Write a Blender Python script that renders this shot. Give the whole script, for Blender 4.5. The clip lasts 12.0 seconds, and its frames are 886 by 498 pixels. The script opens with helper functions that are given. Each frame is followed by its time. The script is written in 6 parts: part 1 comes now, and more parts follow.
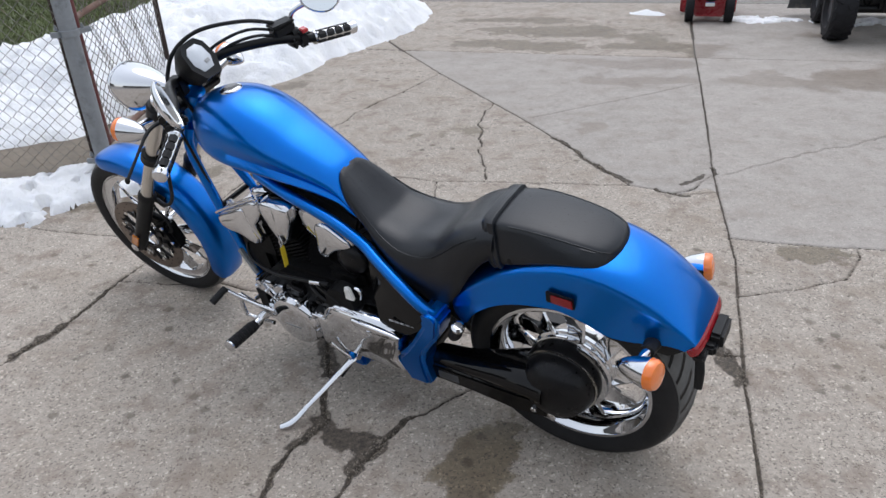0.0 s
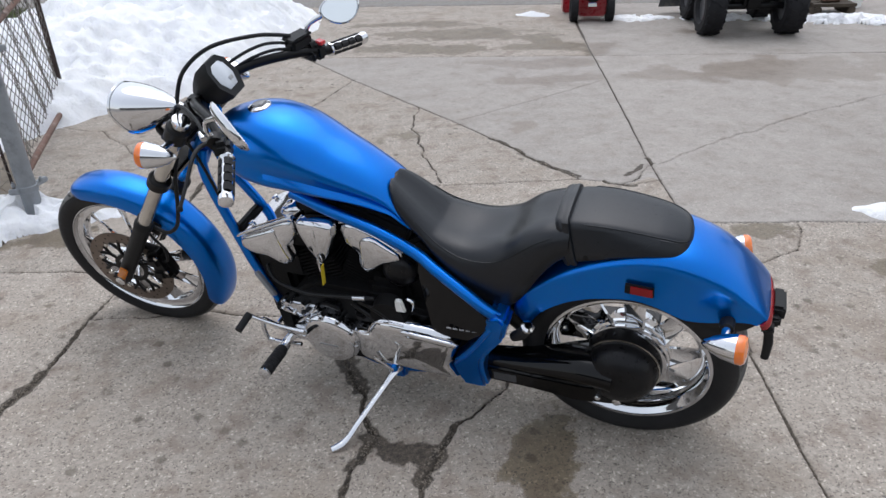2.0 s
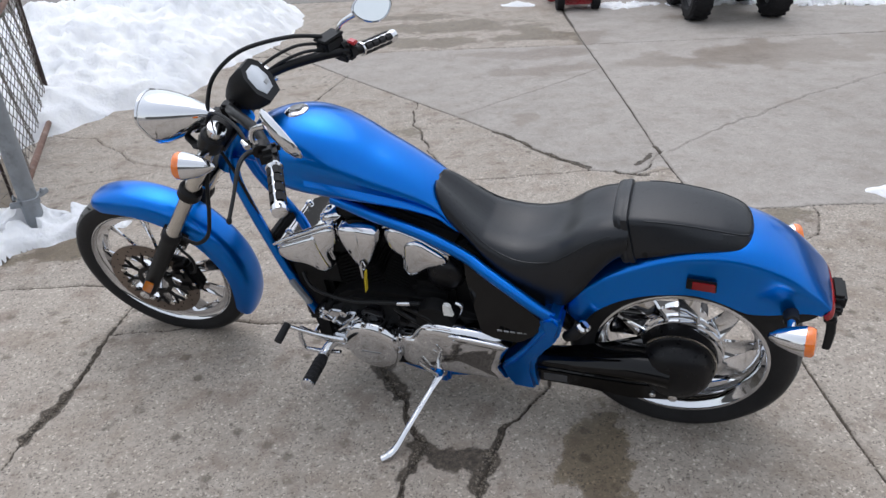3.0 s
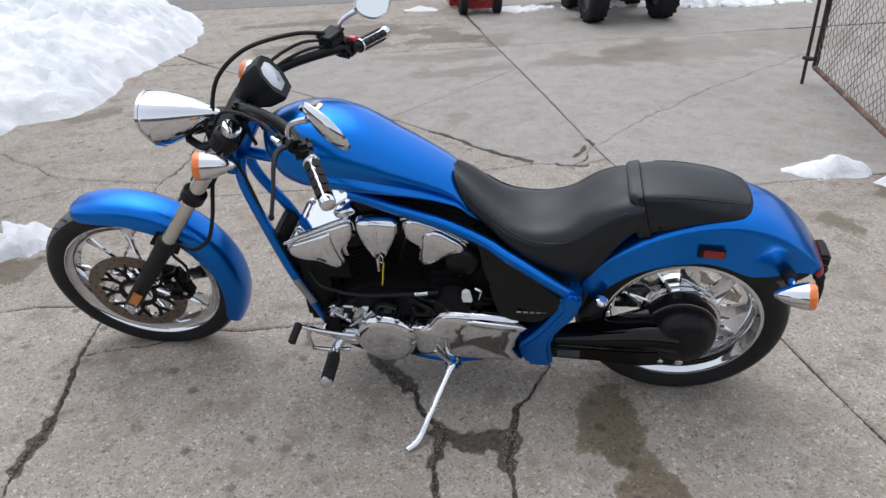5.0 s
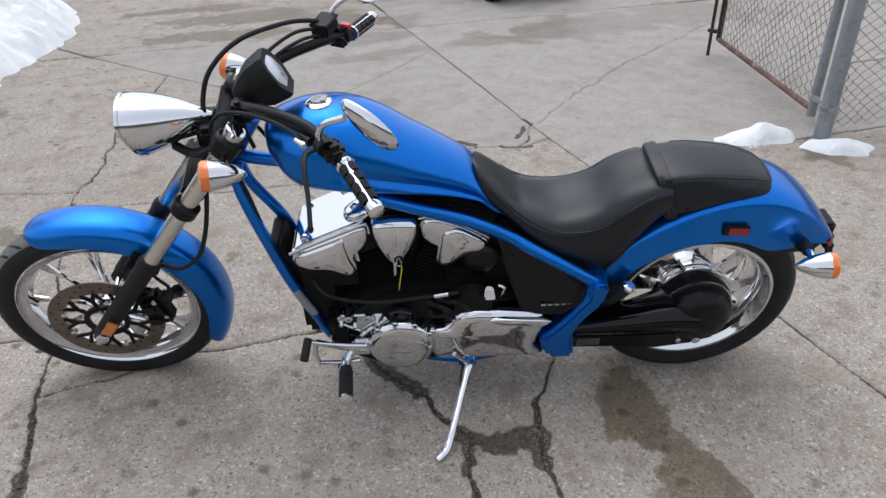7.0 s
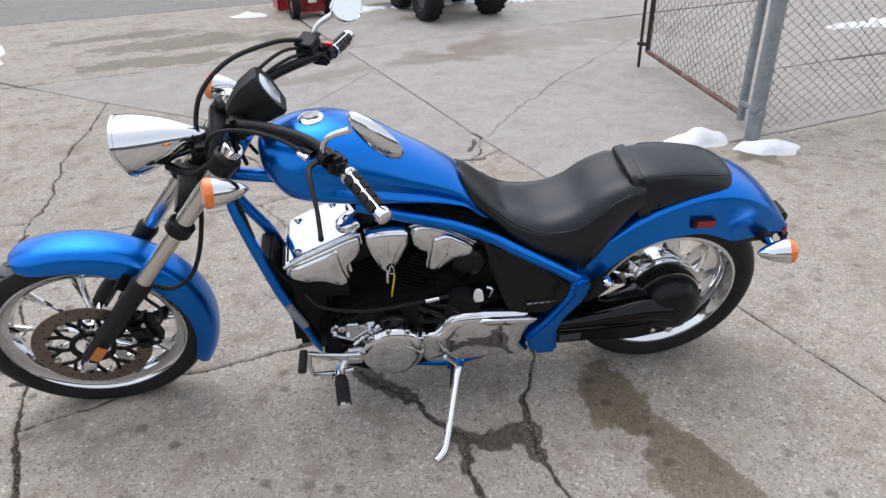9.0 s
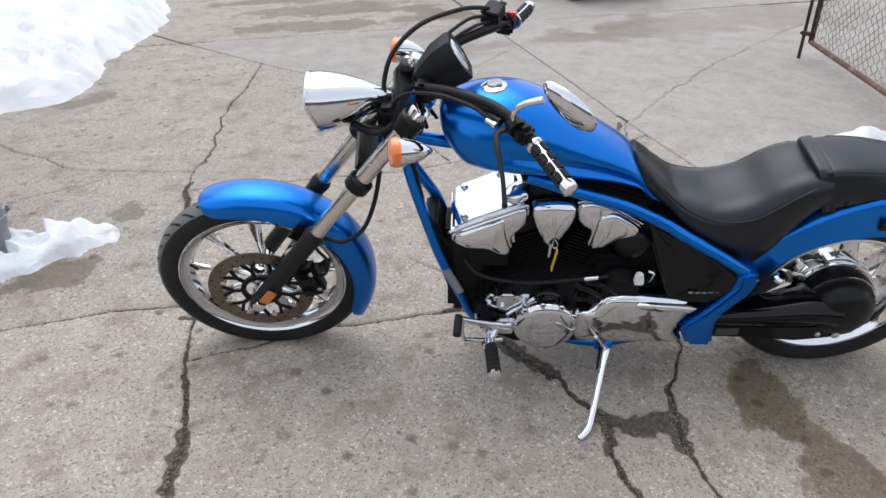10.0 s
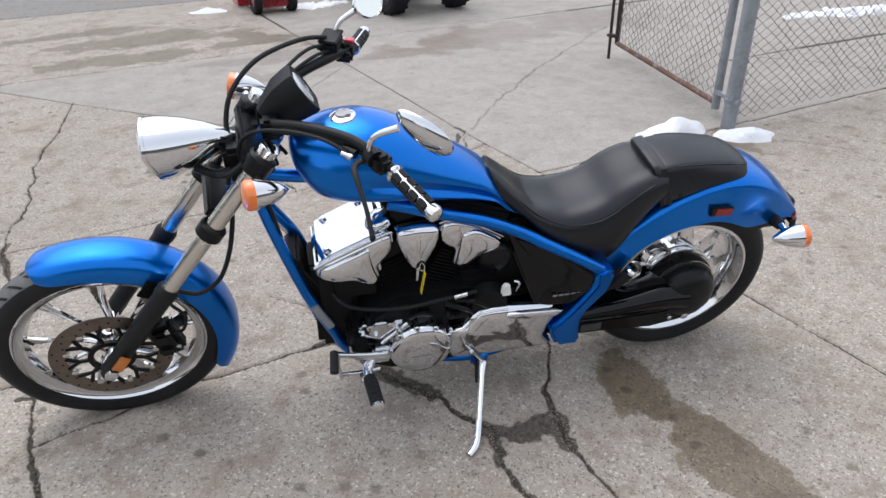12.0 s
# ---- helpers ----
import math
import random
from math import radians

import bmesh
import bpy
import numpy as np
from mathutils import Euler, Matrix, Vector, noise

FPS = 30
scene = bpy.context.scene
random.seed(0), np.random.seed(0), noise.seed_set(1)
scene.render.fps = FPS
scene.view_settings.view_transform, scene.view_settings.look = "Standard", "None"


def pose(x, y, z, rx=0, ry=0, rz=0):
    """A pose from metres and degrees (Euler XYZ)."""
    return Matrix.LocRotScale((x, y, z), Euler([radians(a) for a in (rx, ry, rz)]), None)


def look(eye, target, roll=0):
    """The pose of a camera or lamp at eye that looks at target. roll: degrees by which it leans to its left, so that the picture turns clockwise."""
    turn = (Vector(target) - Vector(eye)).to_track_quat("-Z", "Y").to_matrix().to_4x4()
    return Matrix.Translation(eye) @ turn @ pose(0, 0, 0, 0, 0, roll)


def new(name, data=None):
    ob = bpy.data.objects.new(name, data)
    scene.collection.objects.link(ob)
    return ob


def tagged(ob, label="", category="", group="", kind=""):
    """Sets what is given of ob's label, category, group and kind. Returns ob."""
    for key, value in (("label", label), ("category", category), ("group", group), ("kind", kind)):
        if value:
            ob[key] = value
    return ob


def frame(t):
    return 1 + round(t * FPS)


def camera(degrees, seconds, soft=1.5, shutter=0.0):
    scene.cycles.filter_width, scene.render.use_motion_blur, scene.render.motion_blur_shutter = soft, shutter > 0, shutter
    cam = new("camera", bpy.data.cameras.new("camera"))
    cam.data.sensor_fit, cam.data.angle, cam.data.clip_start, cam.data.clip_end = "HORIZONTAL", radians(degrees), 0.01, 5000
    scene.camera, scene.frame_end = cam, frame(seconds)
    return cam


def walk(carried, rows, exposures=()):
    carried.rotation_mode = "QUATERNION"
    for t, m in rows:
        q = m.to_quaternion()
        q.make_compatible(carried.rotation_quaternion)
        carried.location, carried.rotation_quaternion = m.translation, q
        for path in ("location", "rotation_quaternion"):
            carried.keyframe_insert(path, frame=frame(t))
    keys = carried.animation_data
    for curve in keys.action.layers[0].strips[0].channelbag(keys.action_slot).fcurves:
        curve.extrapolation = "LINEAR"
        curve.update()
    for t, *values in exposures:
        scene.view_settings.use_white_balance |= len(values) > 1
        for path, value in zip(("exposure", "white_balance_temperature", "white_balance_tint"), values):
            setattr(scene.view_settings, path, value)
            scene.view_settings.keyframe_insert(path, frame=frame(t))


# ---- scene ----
cam = camera(63.5, 12.0)
PATH = [
    (0, (0.0145, 0.0218, 1.5497), (-0.0176, 1.8539, 0.5740), -2.70),
    (0.5, (-0.0903, 0.0488, 1.5528), (-0.0291, 1.8674, 0.5533), -2.30),
    (1, (-0.2782, 0.0426, 1.5746), (-0.0436, 1.8601, 0.5979), -2.70),
    (1.5, (-0.4245, 0.0166, 1.5819), (-0.0810, 1.7989, 0.5751), -2.30),
    (2, (-0.5221, 0.0623, 1.5871), (-0.1671, 1.8559, 0.6062), -1.90),
    (2.5, (-0.6270, 0.1432, 1.6068), (-0.2657, 1.9504, 0.6519), -3.20),
    (3, (-0.7048, 0.1630, 1.5975), (-0.2886, 1.9317, 0.5937), -3.20),
    (3.2, (-0.7598, 0.1785, 1.5954), (-0.2771, 1.9099, 0.5574), -3.00),
    (4.8, (-1.0598, 0.2149, 1.5933), (-0.3187, 1.8829, 0.6062), -2.00),
    (5, (-1.0889, 0.2221, 1.5902), (-0.3591, 1.8892, 0.5927), -1.80),
    (5.5, (-1.1418, 0.2938, 1.5798), (-0.4484, 1.9680, 0.5667), -1.20),
    (6, (-1.1979, 0.4183, 1.5840), (-0.5232, 2.1071, 0.5823), -3.20),
    (6.5, (-1.2643, 0.4816, 1.5809), (-0.4681, 2.0874, 0.5325), -2.00),
    (7, (-1.3681, 0.5232, 1.5819), (-0.3581, 2.0023, 0.5315), -1.00),
    (7.2, (-1.4013, 0.5325, 1.5819), (-0.3156, 1.9701, 0.5512), -0.80),
    (8.8, (-1.5269, 0.5439, 1.5923), (-0.2958, 1.8809, 0.5885), -0.50),
    (9, (-1.5487, 0.5533, 1.5902), (-0.3675, 1.9338, 0.5854), -1.00),
    (9.5, (-1.6338, 0.5834, 1.5809), (-0.6321, 2.0864, 0.5574), -1.80),
    (10, (-1.6961, 0.6363, 1.5767), (-0.7775, 2.1715, 0.5242), -0.40),
    (10.5, (-1.7013, 0.7173, 1.5715), (-0.7619, 2.2525, 0.5366), -0.50),
    (11, (-1.6919, 0.7557, 1.5757), (-0.6259, 2.1995, 0.5325), -2.10),
    (11.5, (-1.7169, 0.7515, 1.5902), (-0.5138, 2.0750, 0.5366), -1.90),
    (12, (-1.7075, 0.7058, 1.5985), (-0.4318, 1.9857, 0.5761), -0.70),
]
EXPOSURES = [(0, 0.46, 6060, 12), (5.0, 0.46, 6080, 12), (7.0, 0.47, 6080, 12), (9.0, 0.68, 6120, 12), (12, 0.68, 6120, 12)]
walk(cam, [(t, look(eye, target, roll)) for t, eye, target, roll in PATH], EXPOSURES)
SKY, SUN = 0.15, 0.65

# ---- light ----
world = bpy.data.worlds.new("overcast_sky")
scene.world = world
world.use_nodes = True
wt = world.node_tree
wt.nodes.clear()
sky = wt.nodes.new("ShaderNodeTexSky")
sky.sky_type = "NISHITA"
sky.sun_disc = False
sky.sun_elevation = radians(72)
sky.sun_rotation = radians(10)
sky.dust_density = 2.0
sky.air_density = 2.0
grey = wt.nodes.new("ShaderNodeHueSaturation")
grey.inputs["Saturation"].default_value = 0.22
bg = wt.nodes.new("ShaderNodeBackground")
bg.inputs["Strength"].default_value = SKY
wo = wt.nodes.new("ShaderNodeOutputWorld")
wt.links.new(sky.outputs["Color"], grey.inputs["Color"])
wt.links.new(grey.outputs["Color"], bg.inputs["Color"])
wt.links.new(bg.outputs["Background"], wo.inputs["Surface"])
sun = new("sun", bpy.data.lights.new("sun", "SUN"))
sun.data.energy = SUN
sun.data.angle = radians(60)
sun.data.color = (1.0, 0.97, 0.93)
sun.matrix_world = look((0.4, 4.8, 9.0), (0, 2, 0))


# ---- materials ----
def material(name):
    m = bpy.data.materials.new(name)
    m.use_nodes = True
    return m, m.node_tree, m.node_tree.nodes["Principled BSDF"]


def node(t, kind, **inputs):
    n = t.nodes.new(kind)
    for k, v in inputs.items():
        n.inputs[k.replace("_", " ")].default_value = v
    return n


def noise_tex(t, scale, detail=4.0, rough=0.55, vec=None):
    n = node(t, "ShaderNodeTexNoise", Scale=scale, Detail=detail, Roughness=rough)
    if vec is None:
        vec = coords(t)
    t.links.new(vec, n.inputs["Vector"])
    return n.outputs["Fac"]


def coords(t):
    for n in t.nodes:
        if n.bl_idname == "ShaderNodeTexCoord":
            return n.outputs["Object"]
    return t.nodes.new("ShaderNodeTexCoord").outputs["Object"]


def ramp(t, fac, *stops):
    n = t.nodes.new("ShaderNodeValToRGB")
    while len(n.color_ramp.elements) < len(stops):
        n.color_ramp.elements.new(0.5)
    for e, (p, c) in zip(n.color_ramp.elements, stops):
        e.position = p
        e.color = (*c, 1) if isinstance(c, tuple) else (c, c, c, 1)
    t.links.new(fac, n.inputs["Fac"])
    return n.outputs["Color"]


def mix(t, fac, a, b, mode="MIX"):
    n = t.nodes.new("ShaderNodeMix")
    n.data_type, n.blend_type = "RGBA", mode
    fsock = n.inputs[0]
    for sock, v in ((fsock, fac), (n.inputs[6], a), (n.inputs[7], b)):
        if isinstance(v, bpy.types.NodeSocket):
            t.links.new(v, sock)
        elif isinstance(v, tuple):
            sock.default_value = (*v, 1)
        else:
            sock.default_value = v if sock == fsock else (v, v, v, 1)
    return n.outputs[2]


def bump(t, bsdf, height, strength, distance, sock="Normal"):
    n = node(t, "ShaderNodeBump", Strength=strength, Distance=distance)
    t.links.new(height, n.inputs["Height"])
    t.links.new(n.outputs["Normal"], bsdf.inputs[sock])


def simple(name, color, rough, metal=0.0, spots=0.25, scale=60.0, relief=0.0, coat=0.0, wear=None):
    """A plain stuff with mottling at two scales, roughness that varies and fine relief."""
    m, t, b = material(name)
    big, fine = noise_tex(t, scale * 0.12, 3), noise_tex(t, scale, 5)
    dark = tuple(c * (1 - spots) for c in color)
    light = tuple(min(1, c * (1 + spots)) for c in color)
    col = ramp(t, big, (0.3, dark), (0.7, light))
    col = mix(t, 0.35, col, ramp(t, fine, (0.35, dark), (0.65, light)))
    if wear:
        col = mix(t, ramp(t, noise_tex(t, scale * 0.3, 6, 0.7), (0.52, 0.0), (0.66, 1.0)), col, wear)
    t.links.new(col, b.inputs["Base Color"])
    t.links.new(ramp(t, fine, (0.3, max(0.02, rough - 0.08)), (0.7, min(1.0, rough + 0.08))), b.inputs["Roughness"])
    b.inputs["Metallic"].default_value = metal
    b.inputs["Specular IOR Level"].default_value = 0.22 if max(color) < 0.05 else 0.5
    b.inputs["Coat Weight"].default_value = coat
    b.inputs["Coat Roughness"].default_value = 0.04
    if relief:
        bump(t, b, fine, 0.5, relief)
    return m


def paint_blue():
    m, t, b = material("blue_metallic_paint")
    flake = node(t, "ShaderNodeTexVoronoi", Scale=1600.0)
    t.links.new(coords(t), flake.inputs["Vector"])
    tone = mix(t, 0.22, (0.0, 0.152, 0.60), flake.outputs["Color"], "OVERLAY")
    big = noise_tex(t, 3.0, 2)
    tone = mix(t, ramp(t, big, (0.3, 0.0), (0.7, 0.18)), tone, (0.0, 0.115, 0.47))
    t.links.new(tone, b.inputs["Base Color"])
    b.inputs["Metallic"].default_value = 0.9
    b.inputs["Roughness"].default_value = 0.30
    b.inputs["Coat Weight"].default_value = 0.35
    t.links.new(ramp(t, noise_tex(t, 25.0, 4), (0.3, 0.03), (0.75, 0.06)), b.inputs["Coat Roughness"])
    return m


def chrome_metal():
    m, t, b = material("chrome")
    b.inputs["Base Color"].default_value = (0.69, 0.70, 0.72, 1)
    b.inputs["Metallic"].default_value = 1.0
    t.links.new(ramp(t, noise_tex(t, 18.0, 5), (0.35, 0.03), (0.75, 0.10)), b.inputs["Roughness"])
    bump(t, b, noise_tex(t, 9.0, 2), 0.06, 0.01)
    return m


def concrete(name, base=0.29, tint=(1.075, 0.945, 0.80), grain=1.0, stained=1.0, soaked=(0.47, 0.425, 0.335)):
    m, t, b = material(name)
    wear = t.nodes.new("ShaderNodeAttribute")
    wear.attribute_name = "wear"
    damp = t.nodes.new("ShaderNodeAttribute")
    damp.attribute_name = "damp"
    info = t.nodes.new("ShaderNodeObjectInfo")
    big = noise_tex(t, 0.8, 6, 0.65)
    cloud = noise_tex(t, 4.5, 7, 0.7)
    mid = noise_tex(t, 24.0, 7, 0.72)
    fine = noise_tex(t, 75.0, 9, 0.8)

    jit = node(t, "ShaderNodeTexNoise", Scale=70.0, Detail=3.0)
    t.links.new(coords(t), jit.inputs["Vector"])
    bend = t.nodes.new("ShaderNodeVectorMath")
    bend.operation = "MULTIPLY_ADD"
    t.links.new(jit.outputs["Color"], bend.inputs[0])
    bend.inputs[1].default_value = (0.030, 0.030, 0.030)
    t.links.new(coords(t), bend.inputs[2])
    bent = bend.outputs[0]

    def cells(scale):
        v = node(t, "ShaderNodeTexVoronoi", Scale=scale)
        t.links.new(bent, v.inputs["Vector"])
        return v
    pits, grains, specks = cells(47.0), cells(90.0), cells(120.0)

    def tone(k, warm=1.0):
        return (base * k * tint[0] * warm, base * k * tint[1], base * k * tint[2] / warm)
    col = ramp(t, big, (0.36, tone(0.84)), (0.5, tone(1.0)), (0.64, tone(1.12)))
    col = mix(t, 0.72, col, ramp(t, cloud, (0.34, tone(0.66, 1.05)), (0.5, tone(1.02)), (0.66, tone(1.25, 0.98))))
    col = mix(t, 0.40 * grain, col, ramp(t, mid, (0.34, tone(0.5)), (0.5, tone(1.02)), (0.66, tone(1.4))))
    col = mix(t, 0.40 * grain, col, ramp(t, fine, (0.34, tone(0.4)), (0.5, tone(1.0)), (0.66, tone(1.6))))

    def dots(v, lo, hi, size):
        """Only some of the cells, and only near their middles."""
        rare = ramp(t, v.outputs["Color"], (lo, 0.0), (hi, 1.0))
        near = ramp(t, v.outputs["Distance"], (size * 0.5, 1.0), (size, 0.0))
        return mix(t, 1.0, rare, near, "MULTIPLY")
    col = mix(t, mix(t, 0.8 * grain, 0.0, dots(grains, 0.60, 0.72, 0.48)), col, tone(1.75))
    col = mix(t, mix(t, 0.65 * grain, 0.0, dots(pits, 0.66, 0.80, 0.34)), col, (0.085, 0.075, 0.062))
    col = mix(t, mix(t, 0.9 * grain, 0.0, dots(specks, 0.56, 0.70, 0.52)), col, tone(0.4))
    # small dark flecks, more on some stretches than on others
    flecks = dots(cells(10.5), 0.40, 0.50, 0.25)
    col = mix(t, mix(t, 1.0, flecks, ramp(t, noise_tex(t, 1.1, 3), (0.38, 0.22 * stained), (0.58, 0.78 * stained)), "MULTIPLY"), col, (0.078, 0.064, 0.048))
    # brown blotches and darker clouds
    col = mix(t, ramp(t, noise_tex(t, 2.3, 6, 0.7), (0.50, 0.0), (0.66, 0.50 * stained)), col, (0.205, 0.160, 0.118))
    col = mix(t, ramp(t, noise_tex(t, 6.5, 6, 0.62), (0.52, 0.0), (0.66, 0.55 * stained)), col, (0.165, 0.125, 0.098))
    col = mix(t, ramp(t, noise_tex(t, 1.3, 7, 0.72), (0.54, 0.0), (0.72, 0.35 * stained)), col, tone(0.6))
    col = mix(t, ramp(t, noise_tex(t, 9.0, 4, 0.6), (0.66, 0.0), (0.74, 0.55 * stained)), col, (0.10, 0.088, 0.07))
    tinted = mix(t, info.outputs["Random"], (0.95, 0.95, 0.95), (1.05, 1.05, 1.05))
    col = mix(t, 1.0, col, tinted, "MULTIPLY")
    # damp patches, with ragged rims
    wet = t.nodes.new("ShaderNodeMath")
    wet.operation = "MULTIPLY_ADD"
    t.links.new(noise_tex(t, 3.0, 6, 0.65), wet.inputs[0])
    wet.inputs[1].default_value = 2.4
    sub = t.nodes.new("ShaderNodeMath")
    sub.operation = "SUBTRACT"
    t.links.new(damp.outputs["Fac"], sub.inputs[0])
    sub.inputs[1].default_value = 1.20
    t.links.new(sub.outputs[0], wet.inputs[2])
    wetness = ramp(t, wet.outputs[0], (0.45, 0.0), (0.50, 0.8), (0.58, 1.0))
    col = mix(t, wetness, col, soaked, "MULTIPLY")
    # cracks filled with dirt
    grime = ramp(t, noise_tex(t, 60.0, 7, 0.8), (0.36, (0.014, 0.011, 0.008)), (0.52, (0.058, 0.046, 0.034)), (0.68, (0.135, 0.112, 0.086)), (0.76, (0.19, 0.165, 0.135)))
    edge = t.nodes.new("ShaderNodeMath")
    edge.operation = "MULTIPLY_ADD"
    t.links.new(noise_tex(t, 48.0, 6, 0.75), edge.inputs[0])
    edge.inputs[1].default_value = 0.95
    sub2 = t.nodes.new("ShaderNodeMath")
    sub2.operation = "SUBTRACT"
    t.links.new(wear.outputs["Fac"], sub2.inputs[0])
    sub2.inputs[1].default_value = 0.48
    t.links.new(sub2.outputs[0], edge.inputs[2])
    col = mix(t, ramp(t, edge.outputs[0], (0.33, 0.0), (0.62, 0.95)), col, grime)
    t.links.new(col, b.inputs["Base Color"])
    t.links.new(mix(t, wetness, ramp(t, fine, (0.3, 0.78), (0.7, 0.95)), (0.5, 0.5, 0.5)), b.inputs["Roughness"])
    hgt = mix(t, 0.5, fine, mid)
    bump(t, b, hgt, 0.55, 0.004)
    return m


def snow_stuff():
    m, t, b = material("old_snow")
    big, fine = noise_tex(t, 2.5, 5), noise_tex(t, 40.0, 5, 0.65)
    # Bluish darker clouds put soft shadow tones into the snow's colour.
    col = ramp(t, big, (0.3, (0.66, 0.675, 0.70)), (0.65, (0.82, 0.82, 0.82)))
    col = mix(t, ramp(t, noise_tex(t, 11.0, 6, 0.7), (0.68, 0.0), (0.82, 0.55)), col, (0.40, 0.36, 0.31))
    t.links.new(col, b.inputs["Base Color"])
    b.inputs["Roughness"].default_value = 0.75
    b.inputs["Subsurface Weight"].default_value = 0.25
    b.inputs["Subsurface Radius"].default_value = (0.03, 0.03, 0.035)
    bump(t, b, mix(t, 0.3, noise_tex(t, 14.0, 5, 0.55), fine), 0.65, 0.035)
    return m


def glassy(name, color, rough=0.08, alpha=None, emit=0.0):
    m, t, b = material(name)
    big = noise_tex(t, 30.0, 3)
    t.links.new(ramp(t, big, (0.3, tuple(c * 0.85 for c in color)), (0.7, color)), b.inputs["Base Color"])
    b.inputs["Roughness"].default_value = rough
    b.inputs["Coat Weight"].default_value = 1.0
    b.inputs["Subsurface Weight"].default_value = 0.15
    b.inputs["Subsurface Radius"].default_value = (0.01, 0.006, 0.004)
    return m


BLUE = paint_blue()
CHROME = chrome_metal()
CONCRETE = concrete("weathered_concrete", grain=1.2)
SMOOTH = concrete("smooth_worn_concrete", 0.285, (1.045, 0.95, 0.85), 0.5, 0.3, (0.67, 0.615, 0.56))
ROAD = concrete("worn_street_asphalt", 0.20, (1.0, 0.95, 0.88))
SNOW = snow_stuff()
RUBBER = simple("tyre_rubber", (0.017, 0.017, 0.018), 0.62, spots=0.3, scale=90, relief=0.0006)
LUGS = simple("machine_tyre_rubber", (0.014, 0.014, 0.016), 0.7, spots=0.3, scale=60)
PALE_RUBBER = simple("pale_tread_rubber", (0.115, 0.115, 0.112), 0.75, spots=0.3, scale=70, relief=0.0006)
LEATHER = simple("black_vinyl", (0.0045, 0.0060, 0.0090), 0.34, spots=0.15, scale=260, relief=0.0005)
LEATHER.node_tree.nodes["Principled BSDF"].inputs["Specular IOR Level"].default_value = 0.44
MATT = simple("matt_black_casting", (0.0055, 0.0055, 0.006), 0.6, spots=0.3, scale=70)
MATT.node_tree.nodes["Principled BSDF"].inputs["Specular IOR Level"].default_value = 0.18
BLACK = simple("satin_black_paint", (0.005, 0.005, 0.0055), 0.36, spots=0.3, scale=70)
GLOSS = simple("gloss_black_paint", (0.003, 0.003, 0.0035), 0.10, spots=0.2, scale=40, coat=0.12)
SHELL = simple("satin_black_shell", (0.006, 0.006, 0.007), 0.32, spots=0.2, scale=60)
PLASTIC = simple("black_grained_plastic", (0.011, 0.0115, 0.0125), 0.50, spots=0.2, scale=220, relief=0.0004)
STEEL = simple("brake_disc_steel", (0.19, 0.155, 0.13), 0.42, metal=0.85, spots=0.3, scale=50)
FORK = simple("polished_fork_tube", (0.62, 0.60, 0.56), 0.2, metal=1.0, spots=0.08, scale=40)
AMBER = glassy("amber_lens", (0.85, 0.20, 0.02))
RED = glassy("red_lens", (0.26, 0.005, 0.010), 0.2)
RED.node_tree.nodes["Principled BSDF"].inputs["Coat Weight"].default_value = 0.2
DARKAMBER = glassy("amber_reflector", (0.55, 0.17, 0.010))
DIAL = simple("pale_dial", (0.55, 0.58, 0.62), 0.12, spots=0.1, scale=50, coat=1.0)
MARK = simple("silver_lettering", (0.32, 0.32, 0.32), 0.35, metal=0.6, spots=0.1)
WHITE = simple("white_label", (0.78, 0.78, 0.76), 0.5, spots=0.08)
YELLOW = simple("yellow_plastic_tag", (0.72, 0.55, 0.03), 0.45, spots=0.15)
GALV = simple("galvanised_pipe", (0.27, 0.29, 0.31), 0.48, metal=0.35, spots=0.18, scale=40, wear=(0.19, 0.205, 0.22))
WIRE = simple("weathered_wire", (0.135, 0.125, 0.11), 0.6, metal=0.3, spots=0.35, scale=60, wear=(0.13, 0.085, 0.05))
RUST = simple("rusty_pipe", (0.13, 0.07, 0.05), 0.8, spots=0.4, scale=30, relief=0.001, wear=(0.24, 0.18, 0.15))
REDRUST = simple("faded_red_paint", (0.12, 0.032, 0.030), 0.6, spots=0.3, scale=40, wear=(0.12, 0.07, 0.05))
DARKPIPE = simple("dark_brown_pipe", (0.045, 0.032, 0.028), 0.6, spots=0.35, scale=40)
MACHINE_RED = simple("red_machine_enamel", (0.33, 0.012, 0.022), 0.3, spots=0.15, scale=30, coat=0.6)
BLADE = simple("scuffed_plow_steel", (0.10, 0.105, 0.115), 0.45, metal=0.5, spots=0.3, scale=25, wear=(0.25, 0.24, 0.22))
TIMBER = simple("muddy_timber", (0.055, 0.042, 0.028), 0.85, spots=0.5, scale=35, relief=0.002)
GRASS = simple("winter_grass", (0.085, 0.105, 0.035), 0.8, spots=0.45, scale=14)
GRAVEL = simple("crack_gravel", (0.17, 0.145, 0.115), 0.9, spots=0.6, scale=60)
MUD = simple("damp_soil", (0.15, 0.125, 0.095), 0.85, spots=0.4, scale=18, relief=0.006)


# ---- building helpers ----
def part(name, bm, mat, parent, label=""):
    """Links a bmesh as one mesh object under a thing or a part."""
    me = bpy.data.meshes.new(name)
    bmesh.ops.recalc_face_normals(bm, faces=bm.faces)
    for f in bm.faces:
        f.smooth = True
    bm.to_mesh(me)
    bm.free()
    me.materials.append(mat)
    me.set_sharp_from_angle(angle=radians(38))
    ob = new(name, me)
    ob.parent = parent
    return tagged(ob, label)


def thing(name, m, label, category, group="", kind=""):
    ob = new(name)
    ob.empty_display_size = 0.1
    ob.matrix_world = m
    return tagged(ob, label, category, group, kind)


def moved(bm, m):
    bmesh.ops.transform(bm, matrix=m, verts=bm.verts)
    return bm


